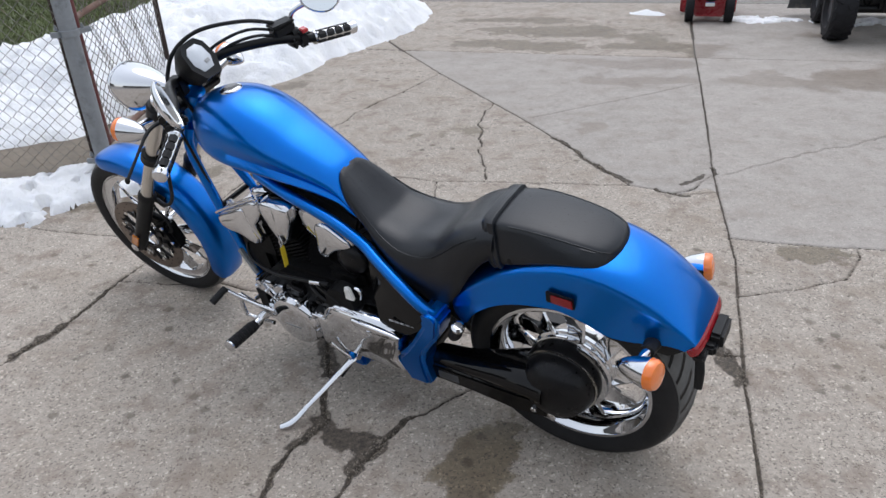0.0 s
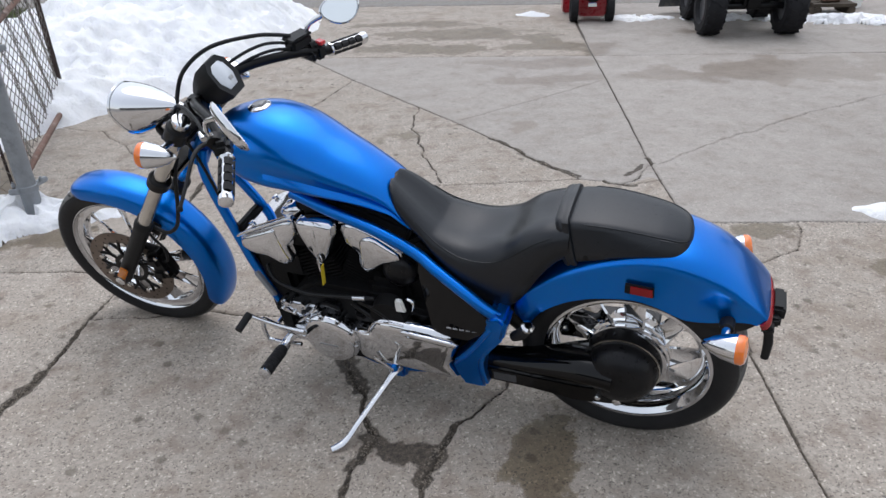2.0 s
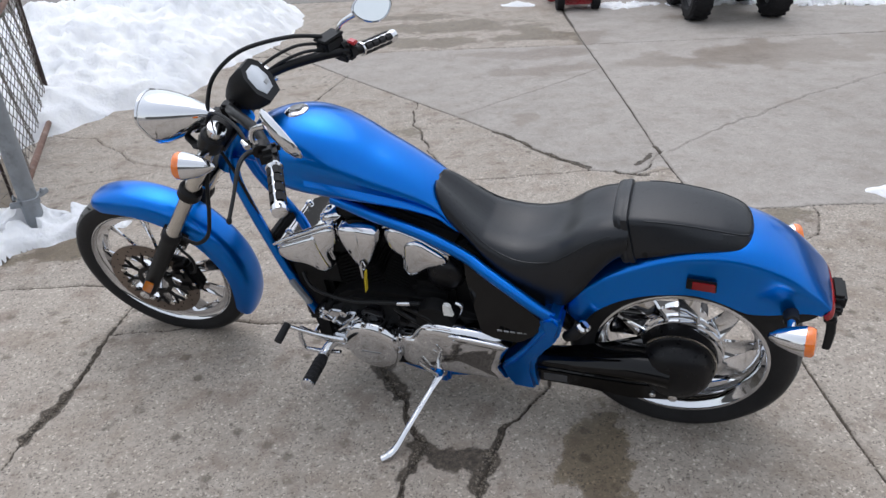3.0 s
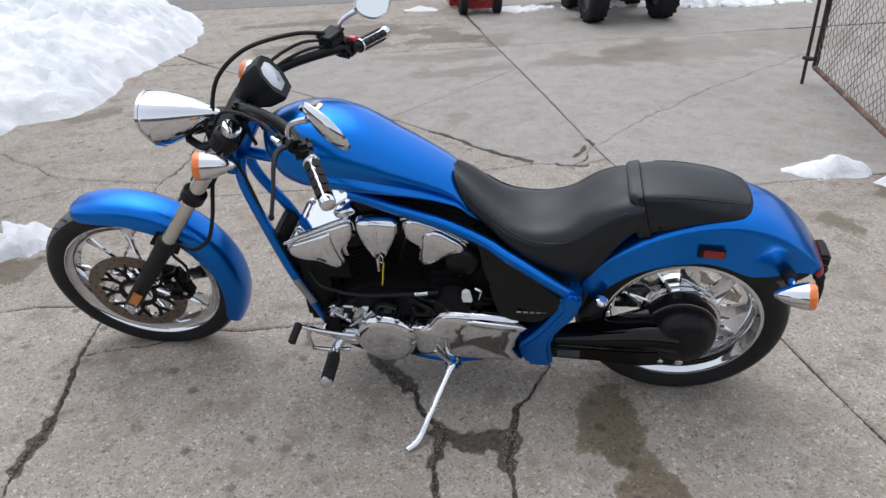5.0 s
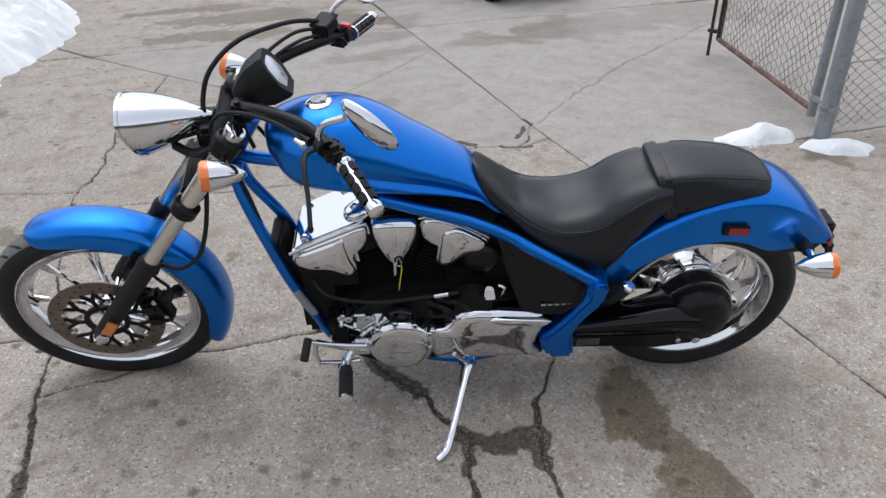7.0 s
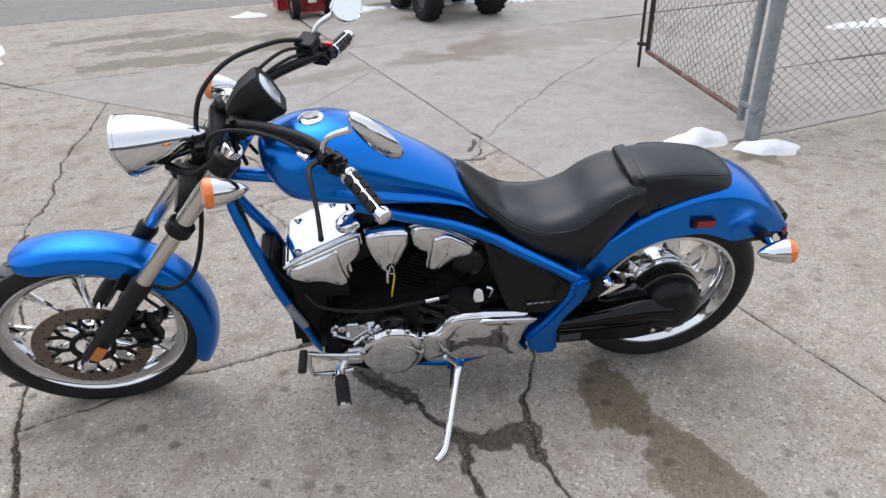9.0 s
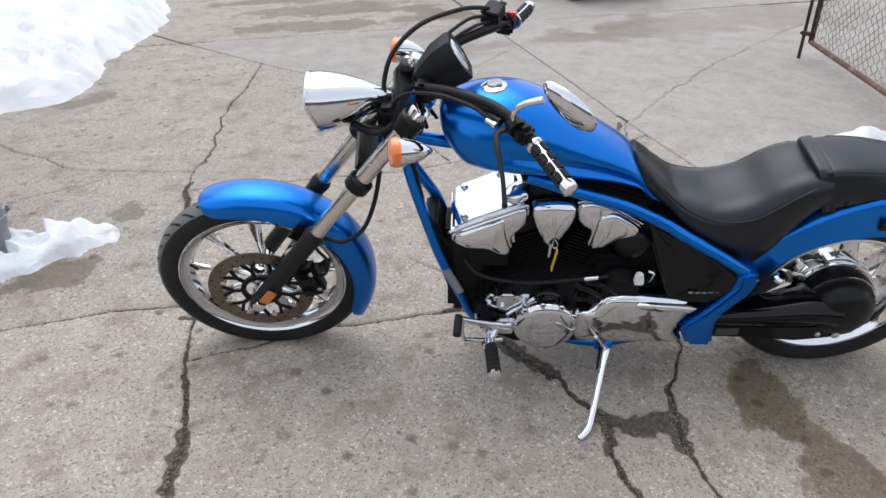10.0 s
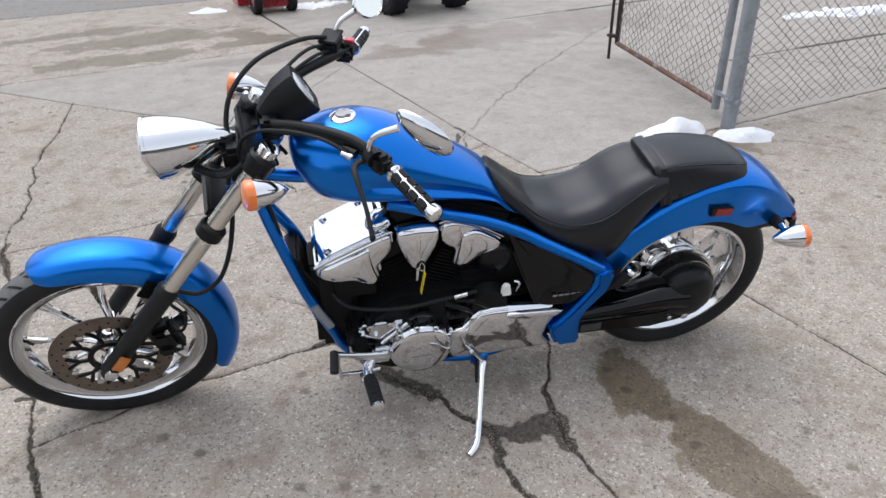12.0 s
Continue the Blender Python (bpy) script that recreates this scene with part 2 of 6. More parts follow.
def joined(*bms):
    out = bmesh.new()
    for b in bms:
        me = bpy.data.meshes.new("tmp")
        b.to_mesh(me)
        b.free()
        out.from_mesh(me)
        bpy.data.meshes.remove(me)
    return out


def smooth_path(pts, n=6):
    """Catmull-Rom through the points."""
    p = [Vector(q) for q in pts]
    if len(p) < 3:
        return p
    out = []
    for i in range(len(p) - 1):
        a, b, c, d = p[max(i - 1, 0)], p[i], p[i + 1], p[min(i + 2, len(p) - 1)]
        for k in range(n):
            s = k / n
            out.append(0.5 * (2 * b + (c - a) * s + (2 * a - 5 * b + 4 * c - d) * s * s + (3 * b - a - 3 * c + d) * s ** 3))
    out.append(p[-1])
    return out


def loft(rings, closed=True, caps=True):
    bm = bmesh.new()
    vs = [[bm.verts.new(p) for p in r] for r in rings]
    n = len(rings[0])
    for a, b in zip(vs, vs[1:]):
        for i in range(n if closed else n - 1):
            j = (i + 1) % n
            bm.faces.new((a[i], a[j], b[j], b[i]))
    if caps:
        bm.faces.new(vs[0])
        bm.faces.new(vs[-1])
    return bm


def tube(pts, r, seg=10, n=6, flat=1.0):
    """A round bar along a smooth path; r is a radius or one for each point."""
    path = smooth_path(pts, n)
    m = len(path)
    rad = r if isinstance(r, (list, tuple)) else [r] * len(pts)
    rings, side = [], None
    for i, q in enumerate(path):
        d = (path[min(i + 1, m - 1)] - path[max(i - 1, 0)]).normalized()
        if side is None:
            side = d.cross(Vector((0, 0, 1)) if abs(d.z) < 0.9 else Vector((0, 1, 0))).normalized()
        side = (side - d * side.dot(d)).normalized()
        up = d.cross(side)
        f = i / (m - 1) * (len(rad) - 1)
        k = min(int(f), len(rad) - 2) if len(rad) > 1 else 0
        rr = rad[k] + (rad[k + 1] - rad[k]) * (f - k)
        rings.append([q + rr * (math.cos(a) * side + flat * math.sin(a) * up) for a in [2 * math.pi * j / seg for j in range(seg)]])
    return loft(rings)


def lathe(profile, origin, axis, seg=40, closed=False):
    """Turns (distance along the axis, radius) about an axis."""
    a = Vector(axis).normalized()
    s = a.cross(Vector((0, 0, 1)) if abs(a.z) < 0.9 else Vector((1, 0, 0))).normalized()
    u = a.cross(s)
    o = Vector(origin)
    bm = bmesh.new()
    rows = []
    for h, r in profile:
        rows.append([bm.verts.new(o + a * h + max(r, 1e-4) * (math.cos(w) * s + math.sin(w) * u)) for w in [2 * math.pi * j / seg for j in range(seg)]])
    pairs = list(zip(rows, rows[1:])) + ([(rows[-1], rows[0])] if closed else [])
    for p, q in pairs:
        for i in range(seg):
            j = (i + 1) % seg
            bm.faces.new((p[i], p[j], q[j], q[i]))
    if not closed:
        bm.faces.new(rows[0])
        bm.faces.new(rows[-1])
    return bm


def plate(poly, y0, y1, bevel=0.006, seg=2, inset=0.0):
    """A slab with an outline in x and z, between two values of y, with rounded rims."""
    bm = bmesh.new()
    cx, cz = sum(p[0] for p in poly) / len(poly), sum(p[1] for p in poly) / len(poly)
    a = [bm.verts.new((x, y0, z)) for x, z in poly]
    b = [bm.verts.new((x + (cx - x) * inset, y1, z + (cz - z) * inset)) for x, z in poly]
    bm.faces.new(a)
    bm.faces.new(b)
    for i in range(len(a)):
        j = (i + 1) % len(a)
        bm.faces.new((a[i], a[j], b[j], b[i]))
    bmesh.ops.recalc_face_normals(bm, faces=bm.faces)
    if bevel:
        bmesh.ops.bevel(bm, geom=bm.edges[:], offset=bevel, segments=seg, affect="EDGES", clamp_overlap=True)
    return bm


def dome(poly, y0, y1, soft=1):
    """A cast cover with a rounded outline in x and z that swells from y0 out to y1."""
    pts = [Vector(p) for p in poly]
    for _ in range(soft):
        pts = [q for a, b in zip(pts, pts[1:] + pts[:1]) for q in (a * 0.82 + b * 0.18, a * 0.18 + b * 0.82)]
    c = sum(pts, Vector((0, 0))) / len(pts)
    rings = []
    for k, h in ((1.0, 0.0), (1.0, 0.42), (0.985, 0.60), (0.95, 0.76), (0.89, 0.87), (0.80, 0.93), (0.66, 0.96), (0.35, 1.0), (0.1, 1.02)):
        rings.append([Vector((c.x + (p.x - c.x) * k, y0 + (y1 - y0) * h, c.y + (p.y - c.y) * k)) for p in pts])
    return loft(rings)


def box(cx, cy, cz, sx, sy, sz, bevel=0.004, m=None):
    bm = bmesh.new()
    bmesh.ops.create_cube(bm, size=1.0)
    for v in bm.verts:
        v.co = Vector((v.co.x * sx, v.co.y * sy, v.co.z * sz))
    if bevel:
        bmesh.ops.bevel(bm, geom=bm.edges[:], offset=bevel, segments=2, affect="EDGES", clamp_overlap=True)
    if m is not None:
        moved(bm, m)
    return moved(bm, Matrix.Translation((cx, cy, cz)))


def curve_fit(table, x):
    """Smooth values of a table of rows (key, a, b, ...) at x."""
    rows = sorted(table)
    keys = [r[0] for r in rows]
    i = max(0, min(len(rows) - 2, int(np.searchsorted(keys, x)) - 1))
    a, b, c, d = rows[max(i - 1, 0)], rows[i], rows[i + 1], rows[min(i + 2, len(rows) - 1)]
    s = (x - b[0]) / (c[0] - b[0])
    out = []
    for k in range(1, len(b)):
        mb = (c[k] - a[k]) / max(c[0] - a[0], 1e-6) * (c[0] - b[0])
        mc = (d[k] - b[k]) / max(d[0] - b[0], 1e-6) * (c[0] - b[0])
        out.append((2 * s ** 3 - 3 * s * s + 1) * b[k] + (s ** 3 - 2 * s * s + s) * mb + (3 * s * s - 2 * s ** 3) * c[k] + (s ** 3 - s * s) * mc)
    return out


# ---- motorcycle ----
# Its own axes: x forward from the rear axle, y to its left, z up; it leans on its side stand.
bike = thing("motorcycle", Matrix.Translation((0.392, 1.726, 0.0)) @ pose(0, 0, 0, 0, 0, 147.16) @ pose(0, 0, 0, -11.8),
             "blue metallic chopper motorcycle with chrome engine covers, leaning on its stand", "motorcycle")
REAR, FRONT = Vector((0.0, 0, 0.322)), Vector((1.82, 0, 0.321))
RAKE, STEER = radians(37.5), radians(5.0)
FORK_AXIS = Vector((-math.sin(RAKE), 0, math.cos(RAKE)))
TURNED = Matrix.Translation(FRONT) @ Matrix.Rotation(STEER, 4, FORK_AXIS) @ Matrix.Translation(-FRONT)


def fpart(name, bm, mat, parent, label=""):
    """A part that turns with the fork."""
    return part(name, moved(bm, TURNED), mat, parent, label)


def tyre_bm(c, radius, width, rim, tread):
    half = width / 2
    prof = []
    for k in range(15):
        a = math.pi * (k / 14 - 0.5)
        prof.append((half * math.sin(a), radius - (1 - math.cos(a) ** 0.8) * (radius - rim) * 0.72))
    prof = [(-half * 0.78, rim)] + [(-half * 0.97, rim + 0.3 * (radius - rim))] + prof[1:-1] + [(half * 0.97, rim + 0.3 * (radius - rim)), (half * 0.78, rim)]
    return lathe(prof, c, (0, 1, 0), 72, closed=True)


def tread_bm(c, radius, width, count, depth):
    """Slanting rain grooves: thin black strips just proud of the carcass, painting the grooves' shade."""
    bm = bmesh.new()
    half = width / 2
    for i in range(count):
        a0 = 2 * math.pi * i / count
        for side in (-1, 1):
            pts = []
            for k in range(6):
                s = 0.12 + 0.62 * k / 5
                ang = math.asin(s)
                r = radius - (1 - math.cos(ang) ** 0.8) * depth * 0.72 + 0.0022
                a = a0 + s * 0.22 + (0.5 * math.pi / count if side > 0 else 0)
                pts.append((side * half * s, r, a))
            for (h0, r0, b0), (h1, r1, b1) in zip(pts, pts[1:]):
                w = 0.006 / radius
                q = []
                for h, r, b in ((h0, r0, b0 - w), (h0, r0, b0 + w), (h1, r1, b1 + w), (h1, r1, b1 - w)):
                    q.append(bm.verts.new((c.x + r * math.cos(b), c.y + h, c.z + r * math.sin(b))))
                bm.faces.new(q)
    return bm


def spoke_bm(c, angle, r0, r1, y0, y1, w0, w1, twist, roll):
    """A blade that rolls about its own length, from edge-on at the hub to broad at the rim."""
    rings = []
    for k in range(9):
        s = k / 8
        r = r0 + (r1 - r0) * s
        a = angle + twist * (1 - s) ** 2
        w = w0 + (w1 - w0) * s - 0.22 * w0 * math.sin(math.pi * s)
        t = 0.010 - 0.004 * s
        d = Vector((math.cos(a), 0, math.sin(a)))
        e = Vector((-math.sin(a), 0, math.cos(a)))
        q = Vector(c) + d * r + Vector((0, y0 + (y1 - y0) * s, 0))
        p = roll[0] + (roll[1] - roll[0]) * s
        u = e * math.cos(p) + Vector((0, 1, 0)) * math.sin(p)
        v = Vector((0, 1, 0)) * math.cos(p) - e * math.sin(p)
        rings.append([q + u * w * x + v * t * y for x, y in ((1, 0.30), (0.80, 0.75), (0.45, 0.15), (-0.25, -0.10), (-0.8, 0.45), (-1, 0.1), (-0.85, -0.5), (0, -0.9), (0.9, -0.5))])
    return loft(rings)


def wheel(name, c, tyre_r, tyre_w, rim_r, rim_w, spokes, hub_r, put, label):
    top = put(name + "_wheel", lathe([(-rim_w, rim_r), (-rim_w + 0.004, rim_r - 0.012), (-rim_w + 0.012, rim_r - 0.026), (-rim_w * 0.55, rim_r - 0.040), (0, rim_r - 0.046),
                            (rim_w * 0.5, rim_r - 0.036), (rim_w - 0.012, rim_r - 0.018), (rim_w - 0.006, rim_r - 0.010), (rim_w - 0.001, rim_r - 0.007), (rim_w, rim_r - 0.001),
                            (rim_w - 0.003, rim_r + 0.006), (0, rim_r - 0.030), (-rim_w + 0.003, rim_r + 0.006)], c, (0, 1, 0), 72, closed=True), CHROME, bike, label)
    put("tyre", tyre_bm(c, tyre_r, tyre_w, rim_r - 0.004, True), RUBBER, top, "black road tyre")
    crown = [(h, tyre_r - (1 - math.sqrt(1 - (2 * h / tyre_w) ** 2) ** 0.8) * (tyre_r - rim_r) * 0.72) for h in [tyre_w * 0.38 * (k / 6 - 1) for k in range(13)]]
    put("tread_band", lathe([(h, r + 0.001) for h, r in crown] + [(h, r - 0.003) for h, r in reversed(crown)], c, (0, 1, 0), 72, closed=True), PALE_RUBBER, top, "dusty worn tread")
    tagged(put("tread", tread_bm(c, tyre_r, tyre_w, 36, tyre_r - rim_r), BLACK, top, "slanting tread grooves"), kind="stuff")
    put("hub", lathe([(-rim_w * 0.9, hub_r * 0.7), (-rim_w * 0.8, hub_r), (rim_w * 0.8, hub_r), (rim_w * 0.9, hub_r * 0.7)], c, (0, 1, 0), 32), CHROME, top)
    for i in range(spokes):
        a = 2 * math.pi * (i + 0.3) / spokes
        if name == "front":
            put("spoke", spoke_bm(c, a, hub_r * 0.8, rim_r - 0.034, 0.020, 0.004, 0.020, 0.027, 0.25, (1.15, 0.25)), CHROME, top)
        else:
            put("spoke", spoke_bm(c, a, hub_r * 0.8, rim_r - 0.030, 0.050, 0.020, 0.050, 0.034, 0.22, (1.0, -0.5)), CHROME, top)
    return top


wheel_front = wheel("front", FRONT, 0.336, 0.098, 0.272, 0.036, 9, 0.045, fpart, "polished spoked front wheel with slim black tyre")
wheel_rear = wheel("rear", REAR, 0.326, 0.205, 0.238, 0.086, 9, 0.075, part, "polished spoked rear wheel with very wide black tyre")

# brake disc on the left of the front wheel
disc = fpart("brake_disc", lathe([(0.074, 0.122), (0.074, 0.168), (0.079, 0.168), (0.079, 0.122)], FRONT, (0, 1, 0), 64, closed=True), STEEL, wheel_front, "brown-tinged drilled steel brake disc")
# Flat black dots on the steel paint the dark inside the drilled holes.
holes = []
for k in range(36):
    a = 2 * math.pi * k / 36
    for r in (0.134 + 0.012 * (k % 3),):
        holes.append(lathe([(0.0792, 0.0035), (0.0796, 0.0035)], FRONT + Vector((r * math.cos(a), 0, r * math.sin(a))), (0, 1, 0), 8))
tagged(fpart("drill_hole", joined(*holes), BLACK, wheel_front), kind="stuff")
carrier_arms = []
carrier = [lathe([(0.072, 0.050), (0.072, 0.066), (0.082, 0.066), (0.082, 0.050)], FRONT, (0, 1, 0), 40, closed=True)]
for k in range(9):
    a = 2 * math.pi * k / 9
    q = FRONT + Vector((0, 0.077, 0))
    d, e = Vector((math.cos(a), 0, math.sin(a))), Vector((-math.sin(a), 0, math.cos(a)))
    for s in (-1, 1):
        carrier_arms.append(tube([q + d * 0.062, q + d * 0.088, q + d * 0.124 + e * s * 0.022], [0.006, 0.006, 0.007], 6, 3))
fpart("disc_carrier", joined(carrier[0]), BLACK, wheel_front, "black disc carrier with open web")
for k in range(9):
    fpart("carrier_arm", joined(*carrier_arms[2 * k:2 * k + 2]), BLACK, wheel_front)
for k in range(9):
    a = 2 * math.pi * (k + 0.5) / 9
    fpart("disc_button", lathe([(0.070, 0.009), (0.083, 0.009), (0.085, 0.006)], FRONT + Vector((0.121 * math.cos(a), 0, 0.121 * math.sin(a))), (0, 1, 0), 12), FORK, wheel_front)
fpart("axle", lathe([(-0.14, 0.012), (0.145, 0.012), (0.147, 0.018), (0.155, 0.018), (0.158, 0.012)], FRONT, (0, 1, 0), 16), CHROME, wheel_front)
fpart("valve_stem", tube([FRONT + Vector((0.235, 0.0, 0.05)), FRONT + Vector((0.205, 0.02, 0.045))], 0.004, 8), BLACK, wheel_front)

# fork
def along(d, y, off=0.0):
    """A point d metres up the fork from the axle, off metres ahead of it."""
    return FRONT + FORK_AXIS * d + Vector((math.cos(RAKE), 0, math.sin(RAKE))) * off + Vector((0, y, 0))


for s in (1, -1):
    leg = fpart("fork_tube", tube([along(0.28, s * 0.122), along(0.88, s * 0.122)], 0.0235, 20, 1), FORK, bike, "polished steel fork tube with black lower leg")
    fpart("lower_leg", joined(tube([along(-0.03, s * 0.122), along(0.02, s * 0.122), along(0.10, s * 0.122), along(0.33, s * 0.122)], [0.020, 0.027, 0.027, 0.029], 20, 3),
                              lathe([(0, 0.031), (0.02, 0.032), (0.035, 0.026)], along(0.33, s * 0.122), FORK_AXIS, 24),
                              box(0, 0, 0, 0.05, 0.03, 0.08, 0.01, Matrix.Translation(along(0.01, s * 0.115)) @ Matrix.Rotation(-RAKE, 4, "Y"))), PLASTIC, leg)
    fpart("fork_clamp", lathe([(0, 0.030), (0.004, 0.036), (0.034, 0.036), (0.038, 0.031)], along(0.57, s * 0.122), FORK_AXIS, 24), BLACK, leg)
    fpart("fork_cap", lathe([(-0.006, 0.026), (0.004, 0.026), (0.007, 0.020), (0.008, 0.012), (0.0085, 0.001)], along(0.88, s * 0.122), FORK_AXIS, 24), CHROME, leg, "chrome fork cap")
    fpart("fork_shroud", lathe([(0, 0.026), (0.004, 0.034), (0.05, 0.036), (0.056, 0.030)], along(0.80, s * 0.122), FORK_AXIS, 24), BLACK, leg)
refl = fpart("reflector", moved(plate([(-0.0155, -0.030), (0.0155, -0.030), (0.0155, 0.030), (-0.0155, 0.030)], 0.0, 0.006, 0.002), Matrix.Translation(along(0.065, 0.156)) @ Matrix.Rotation(-RAKE, 4, "Y")), DARKAMBER, leg, "amber reflector")
fpart("triple_clamp", joined(plate([(1.275, 0.965), (1.345, 1.005), (1.36, 0.975), (1.29, 0.935)], -0.13, 0.13, 0.008),
                             plate([(1.395, 0.815), (1.455, 0.845), (1.475, 0.815), (1.415, 0.785)], -0.105, 0.105, 0.008)), BLACK, bike, "black fork yokes")
fpart("steering_head", tube([(1.385, 0, 0.80), (1.27, 0, 0.985)], 0.034, 20, 1), BLUE, bike)

# front brake caliper and its hoses
cal = fpart("brake_caliper", joined(box(1.655, 0.085, 0.375, 0.075, 0.06, 0.125, 0.014, Matrix.Rotation(radians(12), 4, "Y")),
                                    box(1.665, 0.115, 0.40, 0.045, 0.02, 0.04, 0.008), box(1.66, 0.115, 0.345, 0.045, 0.02, 0.04, 0.008),
                                    tube([(1.72, 0.075, 0.45), (1.66, 0.075, 0.43)], 0.014, 10, 1)), BLACK, bike, "black brake caliper")
for x, z in ((1.645, 0.425), (1.625, 0.36)):
    fpart("caliper_bolt", lathe([(0, 0.008), (0.006, 0.008)], (x, 0.114, z), (0, 1, 0), 6), CHROME, cal)
fpart("brake_hose", tube([(1.40, 0.075, 0.85), (1.405, 0.11, 0.80), (1.43, 0.125, 0.70), (1.47, 0.125, 0.61), (1.53, 0.12, 0.565), (1.585, 0.11, 0.575), (1.62, 0.11, 0.565)], 0.0065, 8), PLASTIC, bike, "black rubber brake hose")
fpart("brake_hose", tube([(1.62, 0.11, 0.565), (1.61, 0.115, 0.53), (1.585, 0.115, 0.48), (1.60, 0.11, 0.42), (1.635, 0.10, 0.40)], 0.005, 8), PLASTIC, bike, "black rubber brake hose")

# front mudguard
def guard(c, stations, steps, section):
    """A mudguard swept round a wheel: stations of (degrees, crest radius, skirt radius, half width)."""
    a0, a1 = stations[0][0], stations[-1][0]
    rings = []
    for k in range(steps + 1):
        a = a0 + (a1 - a0) * k / steps
        big, low, w = curve_fit(stations, a)
        d = Vector((math.cos(radians(a)), 0, math.sin(radians(a))))
        half = [(y * w, big + (low - big) * q) for y, q in section]
        outer = [(-y, r) for y, r in reversed(half)] + half[1:]
        inner = [(y * 0.955, r - (0.006 if abs(y) < 0.95 * w else 0.0)) for y, r in reversed(outer)]
        rings.append([c + d * r + Vector((0, y, 0)) for y, r in outer + inner])
    return loft(rings)


ROUND = [(0, 0), (0.22, 0.008), (0.42, 0.035), (0.60, 0.09), (0.76, 0.18), (0.88, 0.32), (0.96, 0.52), (1.0, 0.76), (1.0, 1.0)]
f_guard = fpart("front_fender", guard(FRONT, [(68, 0.360, 0.352, 0.022), (69, 0.362, 0.342, 0.044), (71, 0.364, 0.328, 0.057), (77, 0.366, 0.312, 0.066), (95, 0.367, 0.300, 0.071), (130, 0.369, 0.296, 0.072),
                                      (170, 0.368, 0.296, 0.072), (198, 0.367, 0.300, 0.071), (208, 0.366, 0.312, 0.066), (211, 0.364, 0.338, 0.055), (212, 0.360, 0.350, 0.03)], 60, ROUND), BLUE, bike, "glossy blue front mudguard")
for y in (0.071, -0.079):
    fpart("fender_bracket", plate([(1.59, 0.55), (1.66, 0.60), (1.70, 0.55), (1.62, 0.50)], y, y + 0.008, 0.002), BLACK, f_guard)

# headlight
HL = Vector((1.36, 0, 0.984))
shell_rings = []
for s, up, dn, w in ((0.0, 0.008, 0.008, 0.008), (0.03, 0.022, 0.028, 0.024), (0.075, 0.040, 0.050, 0.046), (0.12, 0.052, 0.070, 0.062), (0.155, 0.058, 0.084, 0.071), (0.185, 0.061, 0.096, 0.076), (0.210, 0.060, 0.102, 0.075)):
    ring = []
    for j in range(28):
        a = 2 * math.pi * j / 28
        z = math.cos(a) * (up if math.cos(a) > 0 else dn)
        x = HL.x + s * (1 - 0.16 * (0 if math.cos(a) > 0 else -math.cos(a)))
        ring.append(Vector((x, math.sin(a) * w, HL.z + 0.004 + z + 0.02 * s)))
    shell_rings.append(ring)
lamp = fpart("headlight", loft(shell_rings), CHROME, bike, "teardrop chrome headlight shell")
rim_ring = [Vector((p.x + 0.008, p.y, p.z)) for p in shell_rings[-1]]
cen = sum(rim_ring, Vector()) / 28
fpart("headlight_lens", loft([[cen + (p - cen) * 0.94 for p in rim_ring], [cen + (p - cen) * 0.8 + Vector((0.010, 0, 0)) for p in rim_ring], [cen + (p - cen) * 0.3 + Vector((0.016, 0, 0)) for p in rim_ring]]), DIAL, lamp, "clear headlight lens")
fpart("headlight_rim", loft([[cen + (p - cen) * 1.02 - Vector((0.008, 0, 0)) for p in rim_ring], [cen + (p - cen) * 1.03 for p in rim_ring], [cen + (p - cen) * 0.93 + Vector((0.004, 0, 0)) for p in rim_ring]], caps=False), CHROME, lamp)
fpart("headlight_bracket", joined(tube([(1.36, 0.05, 0.93), (1.42, 0.05, 0.91), (1.47, 0.02, 0.915)], 0.012, 10), tube([(1.36, -0.05, 0.93), (1.42, -0.05, 0.91), (1.47, -0.02, 0.915)], 0.012, 10), box(1.375, 0, 0.93, 0.05, 0.12, 0.10, 0.012)), BLACK, lamp)

# instrument
GA = Vector((1.205, 0, 1.085))
pod = []
gx = Vector((-0.85, 0, 0.53)).normalized()
gu = Vector((0.53, 0, 0.85)).normalized()
hexa = [(-0.030, -0.060), (0.030, -0.060), (0.053, -0.016), (0.047, 0.036), (0.026, 0.058), (-0.026, 0.058), (-0.047, 0.036), (-0.053, -0.016)]
for d, k in ((-0.095, 0.40), (-0.065, 0.68), (-0.025, 0.96), (0.02, 1.04), (0.032, 1.0), (0.030, 0.80)):
    pod.append([GA + gx * d + Vector((0, y * k, 0)) + gu * (z * k) for y, z in hexa])
gauge = fpart("instrument_pod", loft(pod), PLASTIC, bike, "black faceted instrument pod with pale dial")
fpart("dial", loft([[GA + gx * 0.0300 + Vector((0, y * 0.68, 0)) + gu * (z * 0.68 + 0.002) for y, z in hexa], [GA + gx * 0.0315 + Vector((0, y * 0.64, 0)) + gu * (z * 0.64 + 0.002) for y, z in hexa]]), DIAL, gauge, "pale dial under glass")
fpart("display", moved(box(0, 0, 0, 0.018, 0.011, 0.002, 0.0005), Matrix.Translation(GA + gx * 0.0328 + gu * -0.016 + Vector((0, -0.012, 0))) @ gx.to_track_quat("Z", "Y").to_matrix().to_4x4()), MARK, gauge)
fpart("pod_stalk", tube([(1.27, 0, 1.03), (1.25, 0, 1.06)], 0.03, 14, 1), BLACK, gauge)

